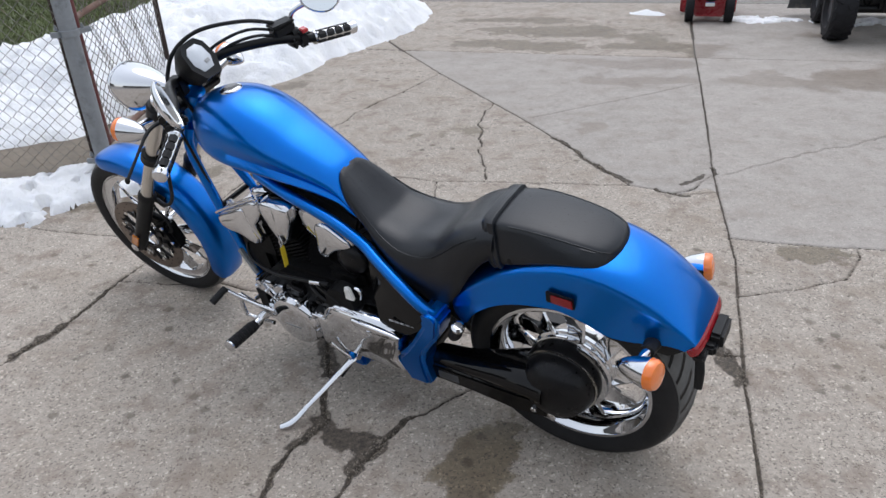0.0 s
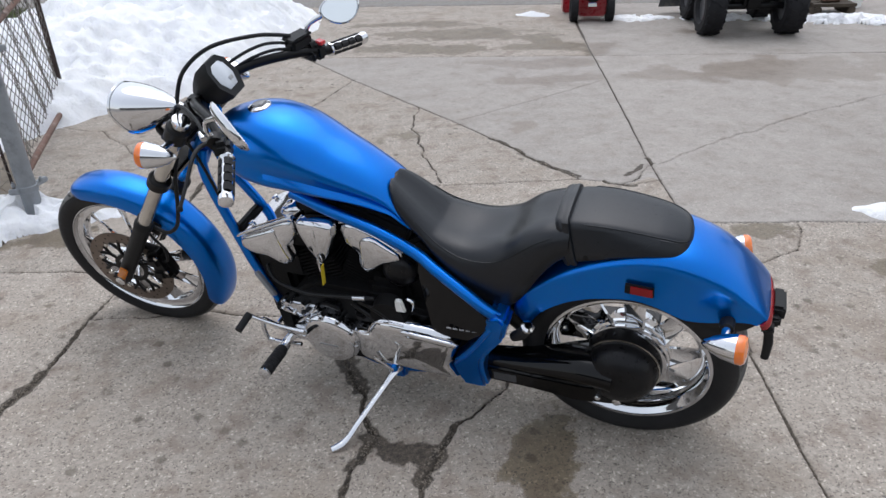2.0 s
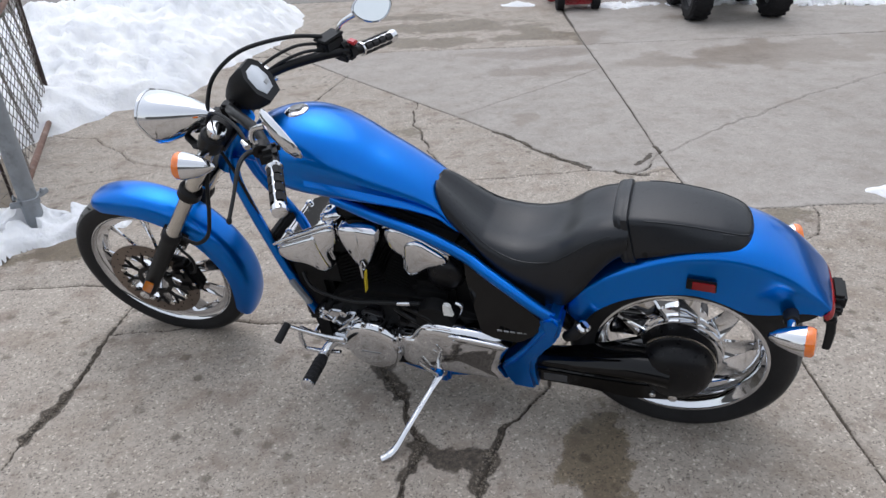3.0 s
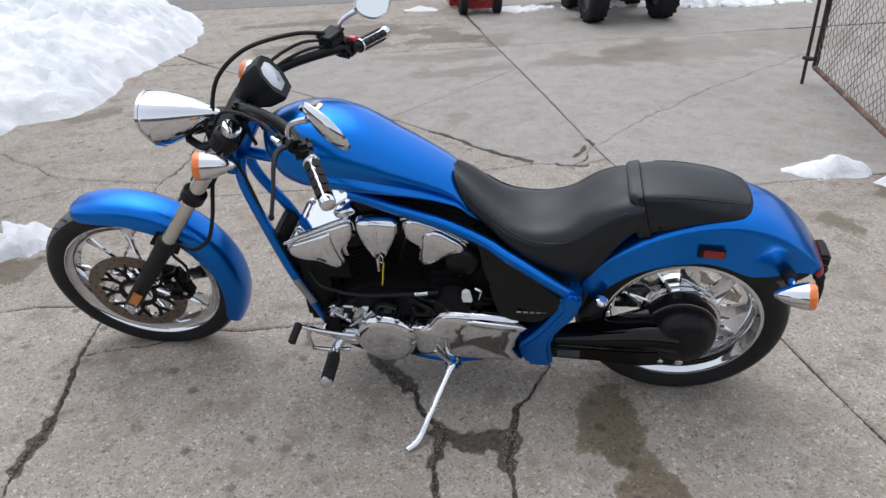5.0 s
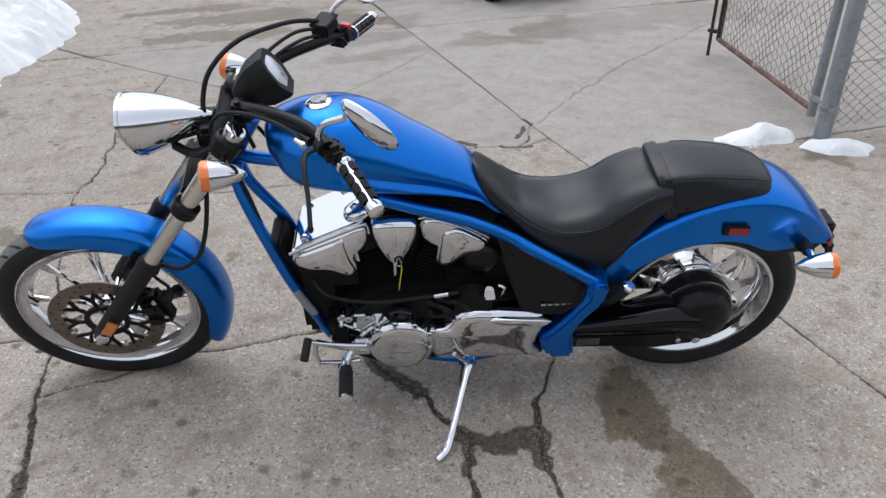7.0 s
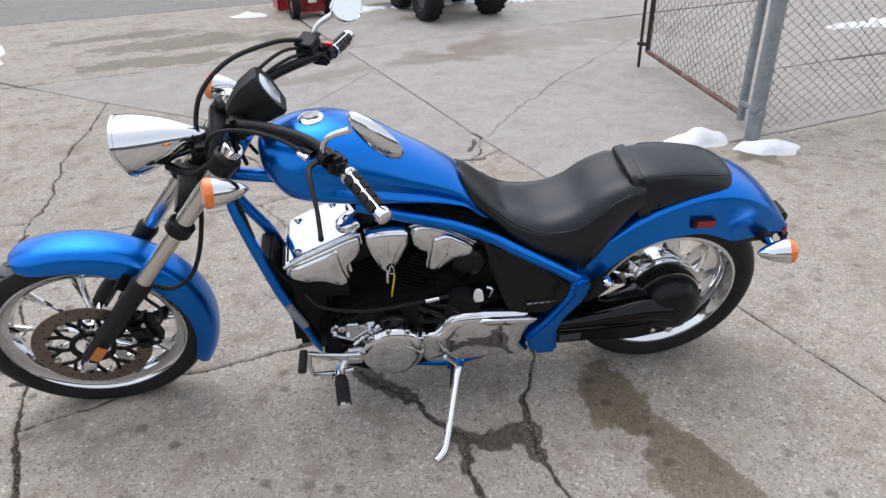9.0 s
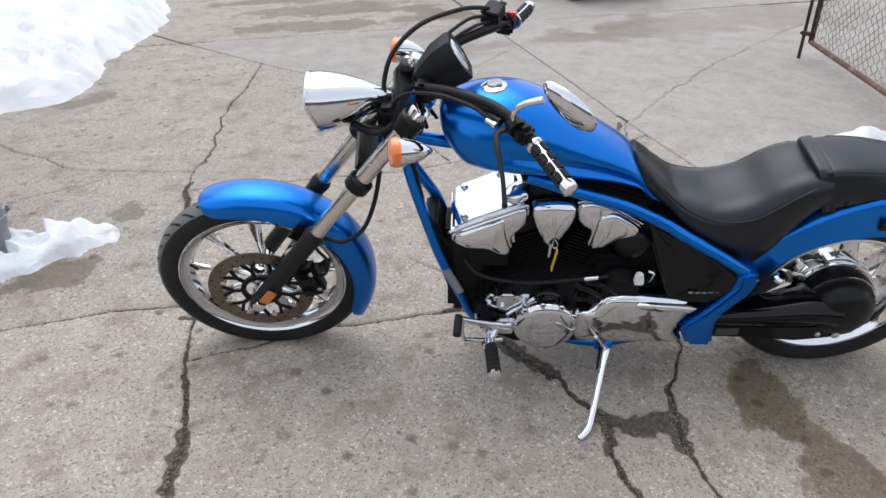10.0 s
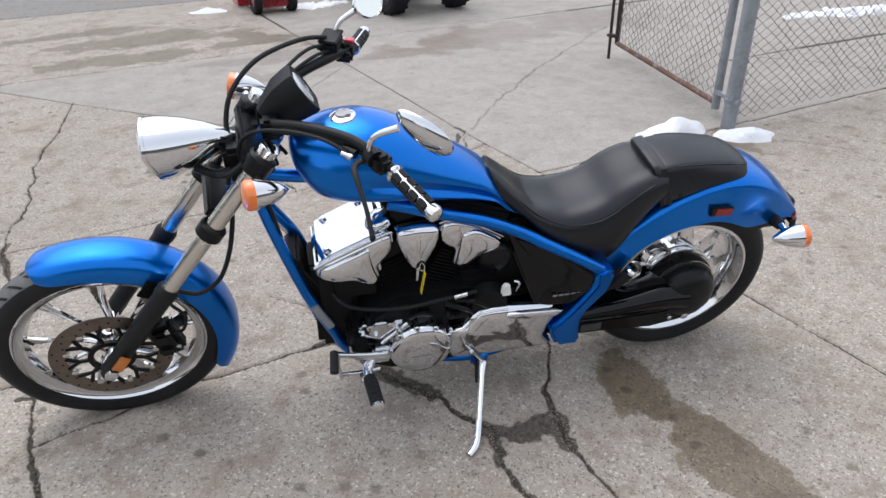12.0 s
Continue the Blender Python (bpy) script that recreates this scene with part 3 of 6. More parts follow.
# handlebar and its fittings
BAR = [(1.275, 0.0, 1.02), (1.262, 0.06, 1.045), (1.20, 0.13, 1.072), (1.11, 0.205, 1.078), (1.058, 0.262, 1.062), (1.018, 0.315, 1.042), (0.964, 0.438, 1.020)]
BACK = Vector((-0.022, 0, -0.020))
bar = fpart("handlebar", tube([(x + BACK.x * min(1, y / 0.2), -y, z + BACK.z * min(1, y / 0.2)) for x, y, z in reversed(BAR)] + BAR[1:], 0.0145, 14, 5), BLACK, bike, "swept-back black handlebar")
fpart("bar_riser", joined(box(1.272, 0.045, 1.025, 0.05, 0.04, 0.06, 0.008), box(1.272, -0.045, 1.025, 0.05, 0.04, 0.06, 0.008)), BLACK, bar)
for s in (1, -1):
    sh = Vector((0, 0, 0)) if s > 0 else BACK
    g0, g1 = Vector((1.024, s * 0.308, 1.043)) + sh, Vector((0.963, s * 0.440, 1.019)) + sh
    d = (g1 - g0).normalized()
    L = (g1 - g0).length
    grip = fpart("grip", lathe([(0, 0.021), (0.006, 0.0225), (0.012, 0.0175), (0.03, 0.0178), (0.07, 0.0178), (L - 0.012, 0.0178), (L - 0.004, 0.0205), (L + 0.008, 0.019), (L + 0.014, 0.010)], g0, d, 24), CHROME, bar, "chrome grip with black rubber bands")
    su = d.cross(Vector((0, 0, 1))).normalized()
    sv = d.cross(su)
    for k in range(4):
        for j in range(4):
            a = 2 * math.pi * (j + 0.65) / 4
            rings = []
            for h, e in ((0.0, 0.80), (0.003, 0.95), (0.012, 1.0), (0.022, 0.95), (0.0255, 0.80)):
                q = g0 + d * (0.014 + k * 0.0300 + h)
                rings.append([q + (math.cos(a + b * e) * su + math.sin(a + b * e) * sv) * r for b, r in ((-0.70, 0.0172), (-0.60, 0.0206), (0, 0.0214), (0.60, 0.0206), (0.70, 0.0172))])
            fpart("rubber_pad", loft(rings, closed=False, caps=False), RUBBER, grip)
    box_c = Vector((1.046, s * 0.282, 1.054)) + sh
    rot = Matrix.Rotation(math.atan2(d.y, d.x), 4, "Z")
    sw = fpart("switch_housing", joined(moved(box(0, 0, 0, 0.045, 0.046, 0.052, 0.012), Matrix.Translation(box_c) @ rot), moved(box(0, 0, 0, 0.022, 0.056, 0.03, 0.008), Matrix.Translation(box_c - d * 0.035 + Vector((0, 0, -0.008))) @ rot)), PLASTIC, bar, "black switch housing")
    if s < 0:
        fpart("stop_switch", moved(box(0, 0, 0, 0.022, 0.030, 0.012, 0.003), Matrix.Translation(box_c + Vector((-0.012, -0.004, 0.027))) @ rot), glassy("red_switch", (0.62, 0.02, 0.03), 0.35), sw, "red stop switch")
        tank_b = fpart("fluid_reservoir", joined(moved(box(0, 0, 0, 0.075, 0.05, 0.035, 0.006), Matrix.Translation(box_c + Vector((0.045, 0.028, 0.042))) @ rot), moved(box(0, 0, 0, 0.08, 0.054, 0.008, 0.003), Matrix.Translation(box_c + Vector((0.045, 0.028, 0.062))) @ rot)), PLASTIC, bar, "black brake fluid reservoir")
    perch = Vector((1.078, s * 0.268, 1.062)) + sh
    fpart("lever", joined(tube([perch, perch + Vector((0.03, s * 0.015, -0.005)), Vector((1.112, s * 0.325, 1.050)) + sh, Vector((1.105, s * 0.390, 1.018)) + sh, Vector((1.104, s * 0.445, 0.984)) + sh], [0.009, 0.0085, 0.0065, 0.0052, 0.0058], 10, 5, 0.7),
                          lathe([(-0.008, 0.004), (-0.004, 0.007), (0.004, 0.007), (0.008, 0.004)], Vector((1.104, s * 0.447, 0.982)) + sh, (0, 0.4, -0.9), 10)), PLASTIC, bar, "black hand lever")
    fpart("lever_clamp", joined(lathe([(-0.012, 0.022), (0.012, 0.022)], perch + Vector((-0.012, s * 0.006, 0.008)), d, 18), lathe([(0, 0.012), (0.03, 0.008), (0.04, 0.004)], perch + Vector((0.02, -s * 0.02, 0.0)), (0.6, -s * 0.7, 0.1), 12)), BLACK, bar)
    if s > 0:
        fpart("cable_adjuster", lathe([(0, 0.0085), (0.010, 0.0085), (0.012, 0.006), (0.028, 0.006), (0.030, 0.003)], perch + Vector((0.032, -0.006, 0.002)), (0.75, -0.62, 0.18), 14), CHROME, bar, "chrome cable adjuster")
    # mirror
    fpart("mirror_stem", tube([Vector(q) + sh for q in ((1.066, s * 0.276, 1.078), (1.074, s * 0.282, 1.105), (1.058, s * 0.290, 1.138), (1.012, s * 0.304, 1.160))], [0.008, 0.0075, 0.007, 0.009], 12, 5), CHROME, bar, "curved chrome mirror stem")
    mc = Vector((0.962, s * 0.335, 1.160)) + sh * 0.6
    mn = Vector((-0.65, -s * 0.70, 0.28 if s > 0 else 0.45)).normalized()
    mx = Vector((-0.72, s * 0.56, -0.36))
    mx = (mx - mn * mx.dot(mn)).normalized()
    my = mn.cross(mx)
    outline = []
    for j in range(32):
        a = 2 * math.pi * j / 32
        x, y = (0.074 if s > 0 else 0.062) * math.cos(a), (0.040 if s > 0 else 0.047) * math.sin(a)
        y *= 1.0 + 0.22 * math.cos(a)
        outline.append((x, y + 0.012 * math.cos(a)))

    def mring(k, off):
        return [mc + mx * (x * k) + my * (y * k) + mn * off for x, y in outline]
    mir = fpart("mirror", loft([mring(0.15, -0.020), mring(0.55, -0.017), mring(0.85, -0.010), mring(1.0, 0.0), mring(1.0, 0.006), mring(0.94, 0.008), mring(0.90, 0.004)]), CHROME, bar, "teardrop chrome mirror")
    fpart("mirror_glass", loft([mring(0.895, 0.0045), mring(0.895, 0.0055)]), simple("mirror_glass", (0.75, 0.78, 0.80), 0.03, metal=1.0, spots=0.02), mir, "mirror glass")

for name, pts, r in (("brake_hose", [(1.085, -0.245, 1.10), (1.16, -0.19, 1.128), (1.275, -0.11, 1.130), (1.35, -0.05, 1.085), (1.378, -0.01, 1.02), (1.375, 0.02, 0.97), (1.40, 0.06, 0.88)], 0.0065),
                     ("throttle_cable", [(1.04, -0.26, 1.045), (1.12, -0.18, 1.085), (1.22, -0.10, 1.06), (1.28, -0.04, 0.98), (1.24, -0.01, 0.90)], 0.005),
                     ("throttle_cable", [(1.05, -0.265, 1.06), (1.14, -0.18, 1.105), (1.24, -0.09, 1.075), (1.30, -0.05, 1.0), (1.25, -0.03, 0.90)], 0.005),
                     ("clutch_cable", [(1.120, 0.245, 1.068), (1.165, 0.20, 1.080), (1.25, 0.13, 1.07), (1.33, 0.07, 1.03), (1.36, 0.06, 0.96), (1.31, 0.08, 0.82), (1.27, 0.09, 0.62), (1.18, 0.10, 0.46)], 0.005),
                     ("wiring_loom", [(1.05, 0.265, 1.045), (1.12, 0.20, 1.06), (1.21, 0.12, 1.05), (1.28, 0.05, 1.0), (1.27, 0.03, 0.9)], 0.006),
                     ("wiring_loom", [(1.35, 0.07, 0.95), (1.39, 0.085, 0.93), (1.42, 0.07, 0.92)], 0.008)):
    fpart(name, tube(pts, r, 8), PLASTIC, bike, "black " + name.replace("_", " "))


def signal(lens_c, tip, stem, put):
    """A bullet turn signal whose amber lens faces away from the tip."""
    a = (Vector(lens_c) - Vector(tip))
    L = a.length
    b = put("turn_signal", lathe([(0, 0.002), (0.006, 0.009), (0.025, 0.021), (0.05, 0.031), (L - 0.012, 0.037), (L - 0.004, 0.038)], tip, a, 28), CHROME, bike, "chrome bullet turn signal with amber lens")
    put("amber_lens", lathe([(L - 0.004, 0.0375), (L + 0.009, 0.0375), (L + 0.016, 0.032), (L + 0.020, 0.014)], tip, a, 28), AMBER, b, "amber lens")
    put("stem", tube(stem, [0.012, 0.011, 0.012], 12, 3), CHROME, b)


for s in (1, -1):
    signal((1.346, s * 0.242, 0.982), (1.258, s * 0.224, 0.968), [(1.315, s * 0.236, 0.980), (1.320, s * 0.18, 0.970), (1.325, s * 0.12, 0.955)], fpart)
    d = 0.0 if s > 0 else 0.03
    signal((-0.276, s * 0.218, 0.592 - d), (-0.188, s * 0.203, 0.580 - d), [(-0.238, s * 0.212, 0.592 - d), (-0.241, s * 0.180, 0.592 - d), (-0.244, s * 0.150, 0.588 - d)], part)
    part("signal_mount", tube([(-0.244, s * 0.153, 0.588 - d), (-0.245, s * 0.120, 0.582 - d), (-0.247, s * 0.085, 0.572 - d)], [0.017, 0.019, 0.022], 14, 3), PLASTIC, bike, "black signal mount under the mudguard")

# fuel tank
TANK = [(1.232, 0.960, 0.924, 0.030), (1.225, 0.972, 0.899, 0.060), (1.205, 0.985, 0.866, 0.092), (1.17, 0.999, 0.827, 0.122), (1.12, 1.011, 0.807, 0.140), (1.05, 1.014, 0.796, 0.148),
        (0.98, 0.997, 0.790, 0.146), (0.92, 0.967, 0.784, 0.139), (0.86, 0.928, 0.777, 0.128), (0.80, 0.893, 0.769, 0.117), (0.74, 0.855, 0.756, 0.104), (0.70, 0.826, 0.742, 0.096), (0.675, 0.796, 0.732, 0.091), (0.64, 0.745, 0.70, 0.086), (0.60, 0.700, 0.68, 0.080)]
rings = []
for k in range(49):
    u = k / 48
    x = 1.232 - 0.632 * (u ** 1.25)
    zt, zb, w = curve_fit(TANK, x)
    zm = zb + 0.36 * (zt - zb)
    fold = max(0.0, min(1.0, (1.13 - x) / 0.1)) * max(0.0, min(1.0, (x - 0.62) / 0.1))
    half = []
    for j in range(23):
        a = math.pi * j / 22
        c, sn = math.cos(a), math.sin(a)
        y = w * sn ** (0.86 if c > 0 else 0.62)
        z = zm + (zt - zm) * c if c > 0 else zm + (zm - zb) * c
        # a hollow along the flank, over a raised lower edge
        y -= fold * 0.016 * math.exp(-((a - 1.52) / 0.17) ** 2)
        y += fold * 0.006 * math.exp(-((a - 1.98) / 0.22) ** 2)
        half.append((y, z))
    rings.append([Vector((x, y, z)) for y, z in half] + [Vector((x, -y, z)) for y, z in reversed(half[1:-1])])
tank = part("fuel_tank", loft(rings), BLUE, bike, "long glossy blue metallic fuel tank")
part("filler_cap", joined(lathe([(-0.01, 0.034), (0.005, 0.036), (0.010, 0.034), (0.013, 0.028), (0.014, 0.02)], (1.088, 0, 1.005), (0.10, 0, 1), 32)), CHROME, tank, "round chrome filler cap")
part("cap_lock", joined(lathe([(0.014, 0.019), (0.018, 0.017), (0.0185, 0.004)], (1.088, 0, 1.005), (0.10, 0, 1), 24), box(1.076, 0.0, 1.022, 0.018, 0.034, 0.008, 0.003)), MARK, tank)

# saddles
def cushion(table, x0, x1, n, crown, boxed=False):
    rings = []
    for k in range(n + 1):
        x = x0 + (x1 - x0) * k / n
        zt, zl, w = curve_fit(table, x)
        h = zt - zl
        half = [(0, zt - crown * 0.6), (0.3 * w, zt - crown * 0.35), (0.55 * w, zt), (0.74 * w, zt - 0.05 * h), (0.87 * w, zt - 0.16 * h), (0.95 * w, zt - 0.34 * h), (1.0 * w, zt - 0.6 * h), (0.985 * w, zt - 0.86 * h), (0.94 * w, zl), (0.5 * w, zl + 0.01)]
        if boxed:
            half = [(0, zt), (0.35 * w, zt - 0.001), (0.62 * w, zt - 0.004), (0.70 * w, zt - 0.007), (0.735 * w, zt - 0.010), (0.79 * w, zt - 0.22 * h), (0.88 * w, zt - 0.48 * h), (0.965 * w, zt - 0.74 * h), (1.0 * w, zt - 0.90 * h), (0.97 * w, zl), (0.5 * w, zl + 0.004)]
        rings.append([Vector((x, y, z)) for y, z in half] + [Vector((x, -y, z)) for y, z in reversed(half[1:])])
    return loft(rings)


SADDLE = [(0.698, 0.824, 0.79, 0.022), (0.694, 0.828, 0.775, 0.044), (0.684, 0.823, 0.758, 0.064), (0.664, 0.805, 0.738, 0.079), (0.64, 0.783, 0.722, 0.088), (0.615, 0.758, 0.703, 0.096), (0.585, 0.730, 0.68, 0.106), (0.55, 0.704, 0.645, 0.119), (0.47, 0.684, 0.572, 0.142), (0.4, 0.692, 0.53, 0.15), (0.345, 0.714, 0.512, 0.15),
          (0.29, 0.756, 0.56, 0.147), (0.24, 0.78, 0.64, 0.138), (0.2, 0.79, 0.69, 0.128), (0.165, 0.794, 0.715, 0.12)]
seat = part("seat", cushion(SADDLE, 0.698, 0.165, 72, 0.012), LEATHER, bike, "black vinyl rider seat")
PILLION = [(0.185, 0.800, 0.694, 0.108), (0.165, 0.811, 0.698, 0.117), (0.1, 0.816, 0.716, 0.120), (0.03, 0.812, 0.734, 0.117), (-0.05, 0.800, 0.746, 0.109), (-0.085, 0.791, 0.746, 0.100), (-0.108, 0.783, 0.745, 0.088), (-0.122, 0.776, 0.744, 0.070), (-0.130, 0.769, 0.744, 0.048), (-0.134, 0.760, 0.744, 0.026)]
pillion = part("pillion_seat", cushion(PILLION, 0.185, -0.134, 52, 0.004, True), LEATHER, bike, "black vinyl passenger pad with a strap")
for s in (1, -1):
    pts = []
    for k in range(14):
        x = 0.13 - 0.25 * k / 13
        zt, zl, w = curve_fit(PILLION, x)
        pts.append((x, s * 0.735 * w, zt - 0.009))
    part("seam", tube(pts, 0.0018, 6, 3), LEATHER, pillion)
strap = []
for x, k in ((0.176, 1.0), (0.174, 1.05), (0.164, 1.06), (0.158, 1.035), (0.152, 1.06), (0.142, 1.05), (0.140, 1.0)):
    zt, zl, w = curve_fit(PILLION, x)
    h = zt - zl
    half = [(0, zt), (0.62 * w, zt - 0.003), (0.735 * w, zt - 0.010), (0.79 * w, zt - 0.22 * h), (0.88 * w, zt - 0.48 * h), (0.965 * w, zt - 0.74 * h), (1.0 * w, zt - 0.90 * h), (0.96 * w, zl - 0.006), (0.5 * w, zl - 0.006)]
    full = [Vector((x, y, z)) for y, z in half] + [Vector((x, -y, z)) for y, z in reversed(half[1:])]
    mid = Vector((x, 0, (zt + zl) / 2))
    strap.append([mid + (p - mid) * k + Vector((0.30 * (p.z - zl), 0, 0)) for p in full])
part("strap", loft(strap), LEATHER, pillion, "black strap across the passenger pad")
part("strap_bolt", lathe([(0, 0.011), (0.005, 0.011), (0.008, 0.006)], (0.118, 0.112, 0.722), (0, 1, 0.1), 12), BLACK, pillion)
# piping round the rider seat
for s in (1, -1):
    pts = []
    for k in range(12):
        x = 0.61 - 0.40 * k / 11
        zt, zl, w = curve_fit(SADDLE, x)
        pts.append((x, s * 0.885 * w, zt - 0.17 * (zt - zl)))
    part("piping", tube(pts, 0.0017, 6, 3), LEATHER, seat)

# rear mudguard
RC = Vector((0.0, 0, 0.36))
r_guard = part("rear_fender", guard(RC, [(20, 0.345, 0.30, 0.135), (25, 0.365, 0.288, 0.142), (32, 0.372, 0.286, 0.143), (50, 0.362, 0.274, 0.143), (65, 0.365, 0.265, 0.142), (80, 0.380, 0.260, 0.141), (92, 0.398, 0.262, 0.140),
                                         (104, 0.414, 0.258, 0.138), (118, 0.421, 0.254, 0.134), (126, 0.421, 0.262, 0.130), (134, 0.418, 0.296, 0.124), (140, 0.416, 0.344, 0.116), (143.5, 0.415, 0.370, 0.111), (146, 0.414, 0.382, 0.108)], 66,
                                     [(0, 0), (0.25, 0.006), (0.48, 0.028), (0.64, 0.064), (0.76, 0.115), (0.83, 0.165), (0.868, 0.215), (0.884, 0.26), (0.892, 0.33), (0.908, 0.45), (0.936, 0.62), (0.97, 0.82), (1.0, 1.0)]), BLUE, bike, "wide glossy blue rear mudguard")
part("side_reflector", plate([(-0.062, 0.643), (-0.060, 0.676), (0.012, 0.680), (0.012, 0.647)], 0.136, 0.145, 0.002), BLACK, r_guard, "red side reflector in a black frame")
part("reflector_lens", plate([(-0.059, 0.646), (-0.057, 0.673), (-0.002, 0.676), (-0.002, 0.650)], 0.1445, 0.147, 0.001), RED, r_guard, "red reflector")
part("inner_guard", guard(RC, [(60, 0.33, 0.25, 0.118), (90, 0.345, 0.246, 0.120), (110, 0.36, 0.244, 0.120), (123, 0.385, 0.240, 0.121), (134, 0.402, 0.262, 0.118), (141, 0.405, 0.298, 0.112), (147, 0.406, 0.330, 0.104)], 30, ROUND), PLASTIC, r_guard, "black inner mudguard")
tail = part("tail_light", guard(RC, [(146.1, 0.4145, 0.387, 0.108), (147, 0.4165, 0.386, 0.108), (148.8, 0.415, 0.387, 0.106), (149.8, 0.409, 0.390, 0.100)], 12, ROUND), RED, bike, "red wrap-round tail light across the mudguard tip")
holder = part("plate_holder", joined(box(-0.366, -0.005, 0.556, 0.036, 0.085, 0.050, 0.008), box(-0.33, 0, 0.545, 0.09, 0.12, 0.03, 0.006)), PLASTIC, bike, "black number plate holder")
part("plate_bracket", joined(tube([(-0.345, 0.085, 0.555), (-0.352, 0.095, 0.51), (-0.352, 0.100, 0.455)], [0.011, 0.012, 0.010], 8, 3, 0.5), box(-0.345, 0.05, 0.545, 0.03, 0.09, 0.02, 0.005)), PLASTIC, holder)

# frame
fr = part("frame", joined(*[tube(([(1.32, 0.035, 0.86), (1.318, 0.062, 0.78), (1.252, 0.076, 0.53), (1.216, 0.083, 0.425)] if s > 0 else [(1.335, -0.035, 0.84), (1.322, -0.055, 0.735), (1.252, -0.065, 0.60), (1.222, -0.07, 0.50), (1.21, -0.078, 0.40)]) + [(1.170, s * 0.086, 0.315), (1.133, s * 0.085, 0.225), (1.08, s * 0.082, 0.178), (1.0, s * 0.085, 0.165), (0.88, s * 0.11, 0.155), (0.74, s * 0.142, 0.163), (0.62, s * 0.125, 0.163), (0.48, s * 0.095, 0.175)], 0.0165, 14, 6) for s in (1, -1)],
                          tube([(1.38, 0, 0.885), (1.30, 0, 0.855), (1.15, 0, 0.83)], [0.02, 0.018, 0.018], 14, 4)), BLUE, bike, "blue tubular frame")
part("main_spar", joined(*[tube([(0.99, s * 0.09, 0.785), (0.94, s * 0.10, 0.775), (0.86, s * 0.110, 0.752), (0.72, s * 0.114, 0.706), (0.60, s * 0.122, 0.650), (0.537, s * 0.143, 0.620), (0.44, s * 0.172, 0.574), (0.378, s * 0.184, 0.538), (0.340, s * 0.178, 0.506), (0.345, s * 0.165, 0.45)], 0.018, 14, 5) for s in (1, -1)]), BLUE, fr, "blue upper frame tubes")
for s in (1, -1):
    poly = [(0.380, 0.520), (0.374, 0.478), (0.424, 0.397), (0.459, 0.349), (0.497, 0.308), (0.492, 0.275), (0.464, 0.219), (0.385, 0.219), (0.398, 0.300), (0.396, 0.340), (0.378, 0.375), (0.328, 0.443), (0.312, 0.515), (0.335, 0.538), (0.362, 0.538)]
    part("pivot_plate", plate(poly, s * 0.125, s * 0.2095, 0.014, 3), BLUE, fr, "blue swingarm pivot plate")
part("frame_plate", joined(box(1.194, 0.100, 0.388, 0.024, 0.012, 0.108, 0.003, Matrix.Rotation(radians(25), 4, "Y"))), GALV, fr, "dull metal plate on the frame tube")

# engine
eng = part("crankcase", joined(plate([(1.10, 0.20), (1.12, 0.34), (1.05, 0.42), (0.98, 0.47), (0.80, 0.47), (0.62, 0.44), (0.46, 0.40), (0.42, 0.30), (0.46, 0.20), (0.60, 0.16), (1.0, 0.15)], -0.15, 0.15, 0.02),
                               lathe([(0.14, 0.06), (0.185, 0.055)], (0.70, 0, 0.43), (0, 1, 0), 24), box(0.72, 0.06, 0.46, 0.14, 0.12, 0.10, 0.02), box(1.09, 0.05, 0.30, 0.08, 0.24, 0.14, 0.02)), MATT, bike, "black V-twin engine block")
for side, lean in ((1, 24), (-1, -24)):
    ax = Vector((math.sin(radians(lean)), 0, math.cos(radians(lean))))
    tilt = Matrix.Rotation(radians(lean), 4, "Y")
    for k in range(13):
        q = Vector((0.88, 0, 0.32)) + ax * (0.125 + 0.0125 * k)
        part("cooling_fin", moved(box(0, 0, 0, 0.150, 0.195, 0.0055, 0.002), Matrix.Translation(q) @ tilt), MATT, eng)
    part("cylinder", tube([Vector((0.88, 0, 0.32)) + ax * 0.09, Vector((0.88, 0, 0.32)) + ax * 0.31], 0.062, 24, 1), MATT, eng)
    part("cylinder_head", moved(box(0, 0, 0, 0.165, 0.21, 0.085, 0.02), Matrix.Translation(Vector((0.88, 0, 0.32)) + ax * 0.325) @ tilt), MATT, eng, "black cylinder head")
part("intake", joined(box(0.90, 0.0, 0.67, 0.13, 0.13, 0.14, 0.02), tube([(0.86, 0.02, 0.73), (0.82, 0.05, 0.74), (0.78, 0.06, 0.71)], 0.014, 10)), BLACK, eng)
part("front_head_cover", plate([(1.206, 0.588), (1.200, 0.622), (1.165, 0.648), (1.010, 0.720), (0.985, 0.712), (0.980, 0.662), (1.022, 0.618), (1.014, 0.562), (1.034, 0.538), (1.100, 0.580), (1.165, 0.568)], -0.075, 0.132, 0.012, 3), CHROME, eng, "chrome front cylinder cover")
part("cover_face", dome([(1.196, 0.592), (1.190, 0.622), (1.090, 0.666), (1.052, 0.684), (1.046, 0.640), (1.038, 0.598), (1.024, 0.560), (1.040, 0.540), (1.100, 0.570), (1.160, 0.572)], 0.120, 0.158), CHROME, eng)
part("cover_rim", dome([(1.204, 0.590), (1.200, 0.624), (1.010, 0.712), (0.988, 0.708), (0.984, 0.658), (1.028, 0.610), (1.018, 0.560), (1.036, 0.534), (1.100, 0.562), (1.165, 0.566)], 0.112, 0.147), CHROME, eng)
part("cover_lip", tube([(1.204, 0.138, 0.622), (1.165, 0.138, 0.644), (1.010, 0.138, 0.716), (0.988, 0.134, 0.716)], 0.0045, 10, 4), CHROME, eng)
